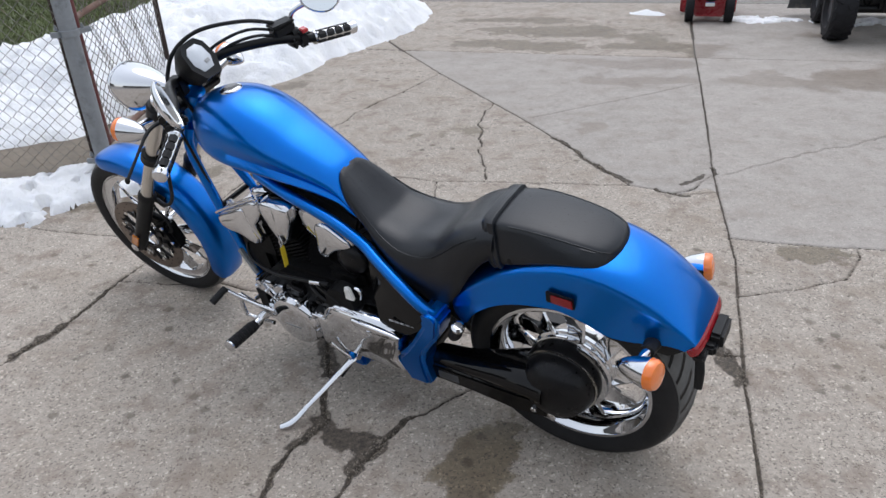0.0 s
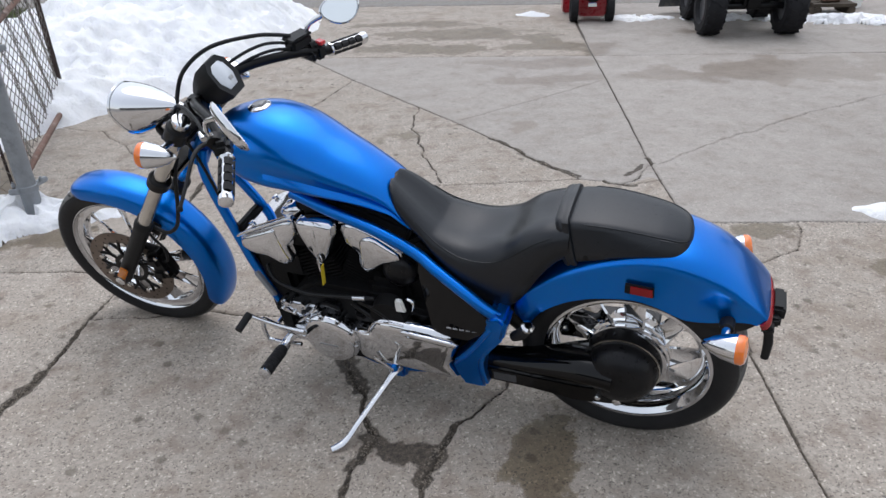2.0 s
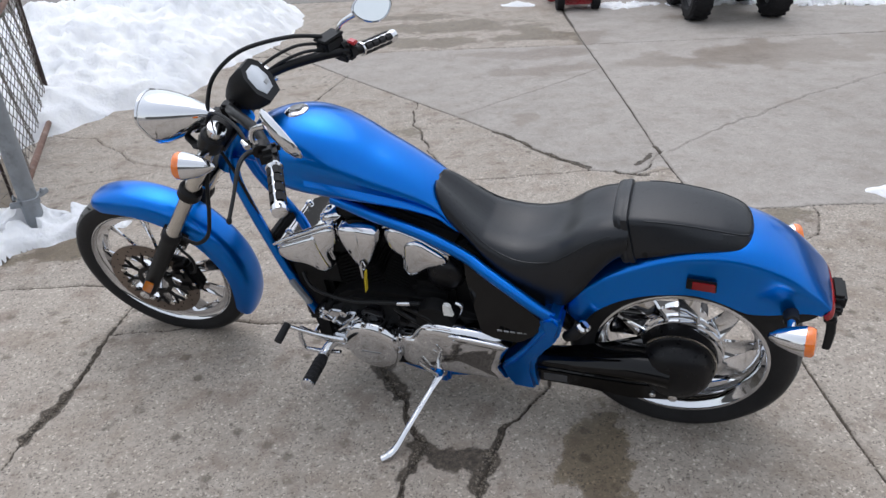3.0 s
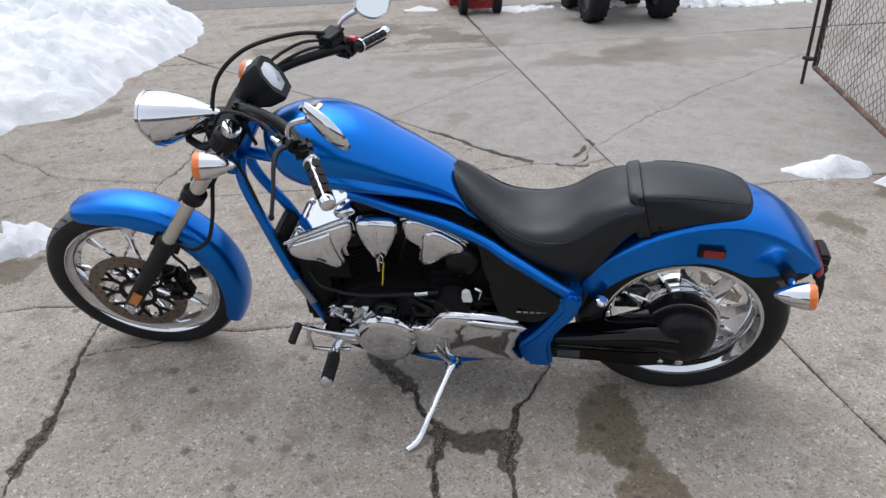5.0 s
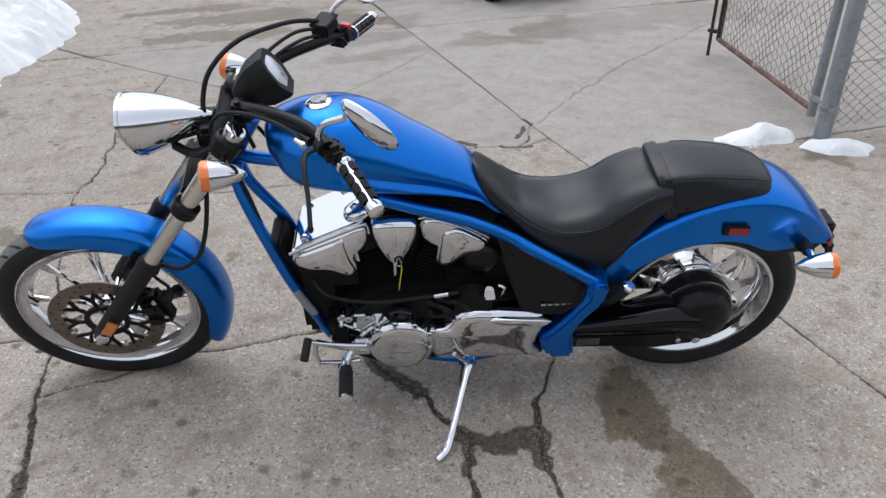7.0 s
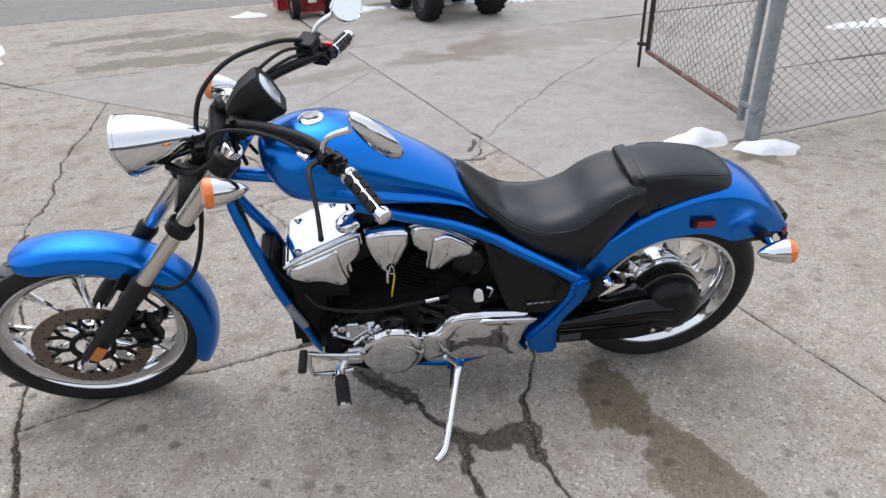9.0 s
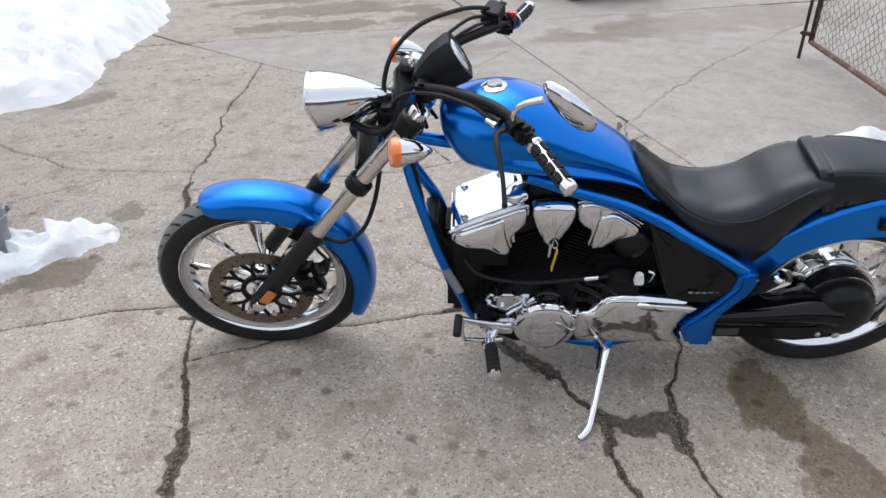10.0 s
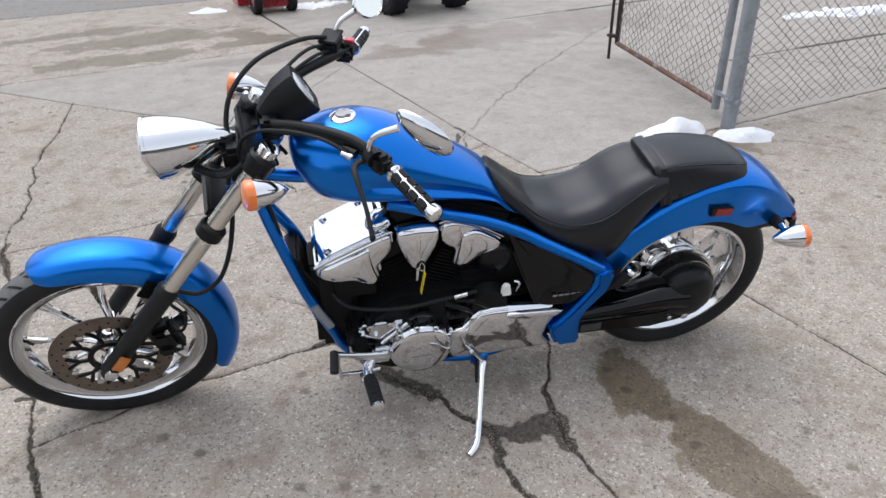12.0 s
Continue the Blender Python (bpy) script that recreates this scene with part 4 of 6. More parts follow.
part("head_dome", lathe([(-0.01, 0.040), (0.006, 0.040), (0.014, 0.034), (0.018, 0.020), (0.019, 0.002)], (1.015, 0.072, 0.716), (0.42, 0, 0.91), 32), CHROME, eng, "round chrome cap on the cylinder head")
part("dome_bolt", lathe([(0.016, 0.010), (0.024, 0.010), (0.026, 0.006)], (1.015, 0.072, 0.716), (0.42, 0, 0.91), 6), CHROME, eng)
for x, y in ((1.165, 0.10), (1.165, -0.045), (1.06, -0.045)):
    part("cover_bolt", lathe([(0, 0.011), (0.006, 0.011), (0.009, 0.006)], (x, y, 0.648 + (1.165 - x) * 0.465), (0.42, 0, 0.91), 12), CHROME, eng)
part("teardrop_cover", dome([(0.974, 0.722), (0.915, 0.730), (0.852, 0.722), (0.852, 0.672), (0.872, 0.622), (0.896, 0.576), (0.914, 0.562), (0.934, 0.580), (0.960, 0.632), (0.976, 0.682)], 0.085, 0.152), CHROME, eng, "chrome teardrop ignition cover")
part("cover_rib", tube([(0.914, 0.148, 0.712), (0.914, 0.153, 0.68), (0.914, 0.150, 0.63)], [0.003, 0.006, 0.004], 10, 4, 0.6), CHROME, eng)
key = part("ignition_lock", lathe([(0, 0.013), (0.008, 0.013), (0.010, 0.008)], (0.906, 0.143, 0.602), (0, 1, 0), 16), BLACK, eng)
part("rear_head_cover", plate([(0.846, 0.668), (0.832, 0.700), (0.798, 0.714), (0.730, 0.690), (0.648, 0.626), (0.650, 0.604), (0.705, 0.586), (0.768, 0.536), (0.798, 0.556), (0.792, 0.612), (0.838, 0.646)], -0.10, 0.098, 0.012, 3), CHROME, eng, "chrome rear cylinder cover")
part("cover_face", dome([(0.784, 0.668), (0.740, 0.684), (0.662, 0.632), (0.656, 0.606), (0.712, 0.584), (0.772, 0.534), (0.800, 0.548), (0.790, 0.612)], 0.086, 0.128), CHROME, eng)
part("cover_rim", dome([(0.848, 0.698), (0.806, 0.714), (0.740, 0.690), (0.654, 0.636), (0.650, 0.606), (0.708, 0.582), (0.776, 0.528), (0.808, 0.544), (0.798, 0.610), (0.844, 0.640)], 0.080, 0.117), CHROME, eng)
part("cover_lip", tube([(0.846, 0.102, 0.706), (0.806, 0.104, 0.714), (0.740, 0.104, 0.688), (0.652, 0.102, 0.630)], 0.004, 10, 4), CHROME, eng)
part("pump_cover", lathe([(0.05, 0.058), (0.10, 0.058), (0.118, 0.050), (0.128, 0.034), (0.131, 0.004)], (0.672, 0, 0.555), (0, 1, 0), 32), SHELL, eng, "round black cover beside the rear cylinder")
part("linkage", joined(tube([(1.10, 0.135, 0.345), (1.00, 0.165, 0.318)], 0.013, 10, 1), tube([(1.09, 0.145, 0.305), (1.01, 0.170, 0.285)], 0.012, 10, 1), box(1.115, 0.13, 0.33, 0.03, 0.05, 0.07, 0.008), box(1.03, 0.155, 0.25, 0.06, 0.04, 0.04, 0.01)), SHELL, eng, "black gear linkage")
for x, z in ((1.085, 0.372), (1.045, 0.362), (1.12, 0.300)):
    part("linkage_bolt", lathe([(0.14, 0.007), (0.182, 0.007), (0.185, 0.004)], (x, 0, z), (0, 1, 0), 8), CHROME, eng)
part("shift_housing", joined(box(0.905, 0.150, 0.395, 0.052, 0.05, 0.075, 0.012), tube([(0.94, 0.165, 0.405), (0.91, 0.178, 0.430), (0.875, 0.170, 0.41)], 0.008, 8)), SHELL, eng, "black housing above the clutch cover")
part("switch_block", joined(box(0.788, 0.150, 0.392, 0.078, 0.04, 0.05, 0.010), box(0.80, 0.172, 0.40, 0.03, 0.02, 0.022, 0.005), box(0.765, 0.165, 0.43, 0.012, 0.02, 0.05, 0.003)), SHELL, eng, "black switch block")
crank = part("clutch_cover", lathe([(0.14, 0.098), (0.196, 0.098), (0.206, 0.095), (0.213, 0.088), (0.217, 0.078), (0.2195, 0.055), (0.221, 0.03), (0.2215, 0.0)], (0.912, 0, 0.298), (0, 1, 0), 48), CHROME, eng, "round chrome clutch cover with ears")
for a in (radians(48), radians(82), radians(116), radians(150)):
    part("cover_bolt", joined(lathe([(0.150, 0.010), (0.206, 0.010), (0.209, 0.007)], (0.912 + 0.098 * math.cos(a), 0, 0.298 + 0.098 * math.sin(a)), (0, 1, 0), 14), lathe([(0.212, 0.006), (0.217, 0.006)], (0.912 + 0.098 * math.cos(a), 0, 0.298 + 0.098 * math.sin(a)), (0, 1, 0), 6)), CHROME, crank)
part("badge", plate([(0.945, 0.286), (0.945, 0.292), (0.88, 0.292), (0.88, 0.286)], 0.2210, 0.2225, 0.0004), MARK, crank, "faint raised lettering")
part("side_cover", dome([(0.83, 0.360), (0.778, 0.361), (0.760, 0.392), (0.733, 0.420), (0.676, 0.426), (0.455, 0.406), (0.50, 0.300), (0.505, 0.275), (0.470, 0.222), (0.60, 0.222), (0.81, 0.222), (0.83, 0.25)], 0.14, 0.210, 1), CHROME, eng, "long chrome drive side cover")
part("cover_blade", dome([(0.655, 0.402), (0.640, 0.412), (0.462, 0.398), (0.476, 0.372), (0.635, 0.384)], 0.190, 0.216), CHROME, eng)
part("cover_edge", tube([(0.825, 0.200, 0.356), (0.778, 0.200, 0.358), (0.757, 0.200, 0.390), (0.733, 0.200, 0.415), (0.676, 0.200, 0.422), (0.645, 0.200, 0.420)], 0.0032, 8, 5), CHROME, eng)
part("shift_cover", joined(plate([(1.098, 0.384), (1.088, 0.405), (1.070, 0.404), (1.062, 0.392), (1.050, 0.405), (1.010, 0.405), (1.002, 0.393), (0.990, 0.405), (0.958, 0.406), (0.974, 0.345), (1.016, 0.322), (1.06, 0.345), (1.09, 0.352)], 0.13, 0.175, 0.006), *[lathe([(0.13, 0.012), (0.185, 0.012), (0.187, 0.008)], (x, 0, z), (0, 1, 0), 12) for x, z in ((1.062, 0.400), (1.002, 0.402))]), CHROME, eng, "chrome front case cover")
part("coolant_pipe", tube([(1.16, 0.10, 0.48), (1.11, 0.14, 0.455), (0.98, 0.17, 0.455), (0.84, 0.175, 0.475), (0.74, 0.17, 0.485)], 0.006, 10), PLASTIC, eng, "black coolant hose")
part("hose_clip", tube([(0.81, 0.177, 0.479), (0.77, 0.174, 0.483)], 0.0072, 10, 1), CHROME, eng)
part("oil_lines", joined(tube([(0.83, 0.16, 0.44), (0.78, 0.18, 0.43), (0.74, 0.175, 0.40)], 0.008, 8), tube([(0.80, 0.16, 0.45), (0.74, 0.18, 0.45), (0.70, 0.18, 0.42)], 0.008, 8)), BLACK, eng)
part("white_fitting", plate([(0.668, 0.462), (0.665, 0.505), (0.657, 0.512), (0.642, 0.508), (0.634, 0.462)], 0.172, 0.186, 0.004), WHITE, eng, "white fitting beside the engine")
part("chrome_link", tube([(0.628, 0.17, 0.510), (0.610, 0.17, 0.500), (0.618, 0.17, 0.466)], [0.006, 0.010, 0.005], 10, 4, 0.6), CHROME, eng)
part("engine_mount", joined(box(1.15, 0.0, 0.40, 0.13, 0.17, 0.34, 0.02), box(1.09, 0.0, 0.50, 0.16, 0.20, 0.12, 0.02), box(1.19, 0.0, 0.52, 0.06, 0.12, 0.10, 0.015)), MATT, eng, "black casting ahead of the cylinders")
part("intake_stub", plate([(0.990, 0.790), (0.905, 0.785), (0.845, 0.765), (0.850, 0.715), (0.915, 0.728), (0.980, 0.722)], -0.06, 0.10, 0.01), MATT, eng)
rad = part("radiator", moved(box(0, 0, 0, 0.035, 0.15, 0.27, 0.008), Matrix.Translation((1.225, 0, 0.47)) @ Matrix.Rotation(radians(15), 4, "Y")), MATT, bike, "black radiator between the frame tubes")
for k in range(17):
    part("radiator_fin", moved(box(0, 0, 0, 0.040, 0.14, 0.003, 0), Matrix.Translation((1.228, 0, 0.47)) @ Matrix.Rotation(radians(15), 4, "Y") @ Matrix.Translation((0.002, 0, -0.12 + 0.015 * k))), BLACK, rad)

# keys with a yellow tag, hanging at the lock
part("key_tag", box(0.903, 0.166, 0.545, 0.0022, 0.019, 0.080, 0.0006, Matrix.Rotation(radians(-8), 4, "Y")), YELLOW, bike, "yellow key tag")
part("key_ring", joined(tube([(0.906, 0.155, 0.615), (0.898, 0.160, 0.600), (0.902, 0.160, 0.585), (0.912, 0.158, 0.592), (0.908, 0.156, 0.612)], 0.0016, 6), plate([(0.915, 0.545), (0.912, 0.595), (0.920, 0.595), (0.921, 0.545)], 0.154, 0.156, 0.0004)), CHROME, bike, "key ring")

# battery box and air box, dark behind the chrome
part("battery_box", joined(plate([(0.70, 0.42), (0.69, 0.62), (0.60, 0.68), (0.50, 0.58), (0.40, 0.47), (0.44, 0.34), (0.60, 0.36)], -0.085, 0.088, 0.012)), MATT, bike, "black battery box under the seat")
part("air_box", plate([(1.02, 0.795), (0.80, 0.765), (0.62, 0.70), (0.66, 0.62), (0.78, 0.70), (0.90, 0.72), (0.98, 0.73)], -0.085, 0.082, 0.01), MATT, bike, "black air box under the tank")

# side panels, flaring out towards their lower edge
def skew_plate(pts, depth, bevel):
    """A slab whose outer rim follows points in space; its inner face lies depth towards the middle."""
    bm = bmesh.new()
    side = 1 if pts[0][1] > 0 else -1
    a = [bm.verts.new(p) for p in pts]
    b = [bm.verts.new((x, y - side * depth, z)) for x, y, z in pts]
    c = sum((v.co for v in a), Vector()) / len(a)
    mid = bm.verts.new(c + Vector((0, side * 0.006, 0)))
    for i in range(len(a)):
        j = (i + 1) % len(a)
        bm.faces.new((a[i], a[j], mid))
        bm.faces.new((a[i], a[j], b[j], b[i]))
    bm.faces.new(b)
    bmesh.ops.recalc_face_normals(bm, faces=bm.faces)
    rim = [e for e in bm.edges if mid not in e.verts]
    bmesh.ops.bevel(bm, geom=rim, offset=bevel, segments=3, affect="EDGES", clamp_overlap=True)
    return bm


PANEL = [(0.642, 0.082, 0.634), (0.600, 0.100, 0.636), (0.537, 0.132, 0.612), (0.440, 0.160, 0.562), (0.352, 0.182, 0.505), (0.345, 0.185, 0.492), (0.390, 0.198, 0.445), (0.440, 0.204, 0.408), (0.540, 0.190, 0.398), (0.558, 0.183, 0.415), (0.585, 0.150, 0.480), (0.615, 0.110, 0.560)]
for sd in (1, -1):
    pan = part("side_panel", skew_plate([(x, sd * y, z) for x, y, z in PANEL], 0.05, 0.007), GLOSS, bike, "glossy black side panel")
    if sd > 0:
        part("panel_inset", skew_plate([(0.618, 0.105, 0.622), (0.537, 0.141, 0.600), (0.440, 0.170, 0.550), (0.368, 0.190, 0.498), (0.395, 0.200, 0.468), (0.500, 0.172, 0.520), (0.585, 0.132, 0.580)], 0.012, 0.003), GLOSS, pan, "matt grey-black panel inset")
        for k in range(5):
            part("lettering", box(0.496 - 0.0195 * k, 0.1925, 0.444, 0.014, 0.002, 0.0075, 0.0, Matrix.Rotation(radians(-18), 4, "X")), MARK, pan, "small silver lettering bar")

# swingarm, final drive and rear fittings
arm = part("swingarm", joined(*[plate([(0.42, 0.290), (0.26, 0.288), (0.12, 0.288), (0.0, 0.302), (-0.06, 0.310), (-0.082, 0.302), (-0.045, 0.250), (0.02, 0.226), (0.123, 0.209), (0.258, 0.221), (0.42, 0.225)], a, b, 0.010, 3) for a, b in ((0.112, 0.176), (-0.176, -0.112))]), GLOSS, bike, "black swingarm")
part("final_drive", lathe([(0.07, 0.110), (0.105, 0.111), (0.118, 0.107), (0.122, 0.103), (0.142, 0.101), (0.162, 0.092), (0.178, 0.078), (0.189, 0.058), (0.194, 0.034), (0.196, 0.0)], (0.006, 0, 0.332), (0, 1, 0), 48), SHELL, bike, "black domed final drive housing")
part("drive_band", lathe([(0.116, 0.1095), (0.120, 0.1085), (0.120, 0.104), (0.116, 0.104)], (0.006, 0, 0.332), (0, 1, 0), 48, closed=True), FORK, bike)
part("drive_case", tube([(0.40, 0.128, 0.29), (0.30, 0.130, 0.302), (0.20, 0.130, 0.322), (0.11, 0.126, 0.338), (0.03, 0.12, 0.335)], [0.036, 0.044, 0.058, 0.076, 0.088], 28, 6, 0.62), GLOSS, arm)
part("hub_flange", lathe([(-0.02, 0.10), (0.022, 0.118), (0.030, 0.124), (0.042, 0.124), (0.046, 0.117), (0.054, 0.122), (0.064, 0.122), (0.068, 0.115), (0.074, 0.119), (0.084, 0.117), (0.088, 0.10)], REAR, (0, 1, 0), 48), CHROME, wheel_rear, "ribbed chrome hub flange")
for x, z, r in ((0.061, 0.252, 0.009), (0.006, 0.250, 0.013), (-0.014, 0.285, 0.008)):
    part("swingarm_bolt", lathe([(0.172, r), (0.181, r), (0.184, r * 0.6), (0.184, r * 0.1)], (x, 0, z), (0, 1, 0), 12), CHROME, arm)
part("arm_label", plate([(0.375, 0.240), (0.375, 0.270), (0.305, 0.272), (0.305, 0.242)], 0.1755, 0.1775, 0.0004), BLADE, arm, "grey sticker on the swingarm")
pg = part("passenger_peg", tube([(0.31, 0.155, 0.42), (0.285, 0.175, 0.455), (0.262, 0.190, 0.500)], [0.015, 0.018, 0.018], 12, 3), RUBBER, bike, "folded rubber passenger footpeg")
part("peg_end", lathe([(0, 0.019), (0.008, 0.019), (0.014, 0.012)], (0.260, 0.191, 0.503), (-0.3, 0.15, 0.9), 16), CHROME, pg)
part("rear_shock", joined(tube([(0.27, 0.02, 0.30), (0.40, 0.02, 0.42)], 0.035, 16, 1)), BLACK, bike)

# rider controls on the left
peg = part("rider_footpeg", tube([(1.078, 0.250, 0.256), (1.070, 0.370, 0.273)], 0.0185, 16, 1), RUBBER, bike, "ribbed rubber rider footpeg with chrome end")
for k in range(6):
    part("rubber_rib", lathe([(0.012 + 0.018 * k, 0.0190), (0.014 + 0.018 * k, 0.0210), (0.021 + 0.018 * k, 0.0210), (0.023 + 0.018 * k, 0.0190)], (1.078, 0.250, 0.256), (-0.07, 0.98, 0.14), 16), RUBBER, peg)
part("peg_end", lathe([(0, 0.021), (0.006, 0.020), (0.010, 0.010)], (1.070, 0.370, 0.273), (-0.07, 0.98, 0.14), 16), CHROME, peg)
part("peg_mount", joined(tube([(1.08, 0.245, 0.253), (1.075, 0.205, 0.262), (1.03, 0.17, 0.29)], [0.015, 0.016, 0.018], 12, 3), box(1.085, 0.235, 0.245, 0.04, 0.03, 0.012, 0.004)), CHROME, peg, "chrome peg bracket")
part("peg_bracket", joined(tube([(1.165, 0.20, 0.325), (1.16, 0.21, 0.24), (1.04, 0.20, 0.235)], 0.008, 10, 2), tube([(1.165, 0.20, 0.325), (1.10, 0.20, 0.30), (1.02, 0.19, 0.27)], 0.009, 10, 3), box(1.03, 0.17, 0.28, 0.06, 0.05, 0.07, 0.01)), CHROME, bike, "chrome forward-control bracket")
lev = part("shift_lever", tube([(1.185, 0.235, 0.37), (1.14, 0.225, 0.345), (1.07, 0.21, 0.315), (1.02, 0.195, 0.295)], [0.008, 0.007, 0.008, 0.012], 10, 4), CHROME, bike, "chrome gear lever with rubber toe peg")
part("toe_peg", tube([(1.176, 0.238, 0.380), (1.182, 0.302, 0.366)], 0.0125, 12, 1), RUBBER, lev)
part("shift_rod", tube([(1.03, 0.185, 0.33), (0.95, 0.18, 0.40)], 0.005, 8, 1), CHROME, lev)
# side stand
stand = part("side_stand", joined(tube([(0.704, 0.170, 0.198), (0.710, 0.200, 0.192), (0.722, 0.240, 0.180), (0.744, 0.315, 0.158), (0.765, 0.385, 0.137), (0.778, 0.425, 0.121), (0.794, 0.453, 0.111), (0.816, 0.473, 0.106)], [0.017, 0.0150, 0.0105, 0.0095, 0.0095, 0.0105, 0.0135, 0.011], 14, 6, 0.62),
                                  lathe([(-0.008, 0.019), (0.010, 0.019), (0.013, 0.015)], (0.706, 0.178, 0.197), (0.25, 0.75, 0.6), 18)), CHROME, bike, "chrome side stand resting on the concrete")
part("stand_bolt", lathe([(0.012, 0.009), (0.019, 0.009)], (0.706, 0.178, 0.197), (0.25, 0.75, 0.6), 6), BLACK, stand)
part("stand_stop", tube([(0.715, 0.165, 0.185), (0.728, 0.215, 0.160), (0.735, 0.245, 0.145)], [0.010, 0.008, 0.006], 8, 3), BLACK, stand)
part("stand_mount", joined(box(0.71, 0.15, 0.165, 0.055, 0.05, 0.055, 0.01), lathe([(-0.01, 0.014), (0.022, 0.014), (0.026, 0.008)], (0.706, 0.178, 0.205), (0, 0.9, 0.3), 12)), BLUE, stand, "blue stand bracket")
part("stand_tang", tube([(0.712, 0.20, 0.205), (0.735, 0.215, 0.245), (0.755, 0.222, 0.275)], [0.009, 0.006, 0.007], 10, 3), CHROME, stand)


# ---- fences ----
def wire_mesh(a, b, z0, z1, pitch, r):
    """Chain link between two upright lines: woven zigzag wires, each a three-sided strand."""
    a, b = Vector(a), Vector(b)
    d = b - a
    L = d.length
    d.normalize()
    nrm = d.cross(Vector((0, 0, 1)))
    verts, faces = [], []
    n = int(L / pitch)
    m = int((z1 - z0) / (0.70 * pitch))
    rnd = random.Random(7)
    for i in range(n + 1):
        base = None
        for k in range(m + 1):
            s = (i + (0.5 if (k + i) % 2 else -0.5)) * pitch
            s = max(0.0, min(L, s))
            bow = 0.012 * math.sin(i * 0.7 + k * 0.3)
            q = a + d * s + Vector((0, 0, z0 + k * 0.70 * pitch)) + nrm * ((r if (k + i) % 2 else -r) * 0.9 + bow) + d * rnd.uniform(-0.003, 0.003)
            ring = [len(verts) + j for j in range(3)]
            for j in range(3):
                w = 2 * math.pi * j / 3
                verts.append(q + (d * math.cos(w) + nrm * math.sin(w)) * r)
            if base:
                for j in range(3):
                    faces.append((base[j], base[(j + 1) % 3], ring[(j + 1) % 3], ring[j]))
            base = ring
    me = bpy.data.meshes.new("wire_mesh")
    me.from_pydata([tuple(v) for v in verts], [], faces)
    me.materials.append(WIRE)
    return me


def pipe(name, a, b, r, mat, parent, label=""):
    return part(name, tube([a, b], r, 16, 1), mat, parent, label)


def fence_bay(a, b, height, label, pitch=0.051):
    bay = thing("chain_link_fence", Matrix.Identity(4), label, "fence")
    a, b = Vector(a), Vector(b)
    up = Vector((0, 0, 1))
    ob = new("wire_mesh", wire_mesh(a, b, 0.06, height, pitch, 0.0028))
    ob.parent = bay
    tagged(ob, "diamond wire mesh", kind="stuff")
    pipe("top_rail", a + up * height, b + up * height, 0.021, GALV, bay)
    pipe("end_post", b, b + up * (height + 0.05), 0.03, GALV, bay)
    return bay


def gate_leaf(name_label, hinge, far, z0, height, stile, far_mat, rail_mat, hinge_mat):
    leaf = thing("fence_gate", Matrix.Identity(4), name_label, "gate")
    h, f = Vector(hinge), Vector(far)
    up = Vector((0, 0, 1))
    pipe("hinge_stile", h + up * z0[0], h + up * height, stile, hinge_mat, leaf)
    pipe("far_stile", f + up * z0[1], f + up * height, 0.021, far_mat, leaf)
    pipe("bottom_rail", h + up * z0[2], f + up * z0[1], 0.019, rail_mat, leaf, "rusty bottom rail")
    pipe("middle_rail", h + up * 0.92, f + up * 0.92, 0.017, rail_mat, leaf, "rusty middle rail")
    pipe("top_rail", h + up * height, f + up * height, 0.019, rail_mat, leaf)
    ob = new("wire_mesh", wire_mesh(h, f, max(z0[1], z0[2]) + 0.01, height, 0.048, 0.0028))
    ob.parent = leaf
    tagged(ob, "diamond wire mesh", kind="stuff")
    return leaf


POST_L, POST_R = Vector((-1.95, 3.86, 0)), Vector((2.66, 2.50, 0))
for post, name in ((POST_L, "post_l"), (POST_R, "post_r")):
    p = thing("gate_post", Matrix.Translation(post), "grey galvanised steel gate post with hinge bands, snow at its foot", "fence post", "gate posts")
    part("pipe", tube([(0, 0, -0.05), (0, 0, 1.95)], 0.045, 24, 1), GALV, p)
    part("cap", lathe([(0, 0.048), (0.02, 0.047), (0.045, 0.03), (0.055, 0.005)], (0, 0, 1.95), (0, 0, 1), 24), GALV, p)
    for z in (0.16, 0.85, 1.6):
        part("hinge_band", joined(lathe([(0, 0.047), (0.002, 0.051), (0.034, 0.051), (0.036, 0.047)], (0, 0, z), (0, 0, 1), 24), box(0.07, 0.10, z + 0.018, 0.17, 0.026, 0.028, 0.005, Matrix.Rotation(radians(58), 4, "Z")) if post.x > 0 else box(0.04, 0.07, z + 0.018, 0.10, 0.026, 0.028, 0.005, Matrix.Rotation(radians(66), 4, "Z")), box(-0.05, -0.045, z + 0.018, 0.05, 0.02, 0.03, 0.004)), GALV, p)
    for z in (0.16, 0.85):
        for q in ((-0.055, -0.02), (0.062, 0.03)):
            part("hinge_bolt", lathe([(0, 0.010), (0.016, 0.010), (0.016, 0.006), (0.026, 0.006)], (q[0], q[1], z + 0.036), (0, 0, 1), 6), GALV, p)
gl = gate_leaf("open chain-link gate with rusty rails and a faded red hinge stile", (-1.975, 4.00, 0), (-2.30, 6.02, 0), (0.22, 0.03, 0.22), 1.85, 0.022, DARKPIPE, RUST, REDRUST)
gr = gate_leaf("open chain-link gate with a rusty bottom rail", (2.79, 2.66, 0), (3.66, 3.98, 0), (0.06, 0.12, 0.10), 1.85, 0.027, DARKPIPE, RUST, GALV)
rod = thing("drop_rod", Matrix.Translation((3.587, 4.004, 0)), "thin black gate drop rod standing on the concrete", "gate rod")
part("rod", tube([(0, 0, 0), (0, 0, 1.3)], 0.013, 10, 1), DARKPIPE, rod)
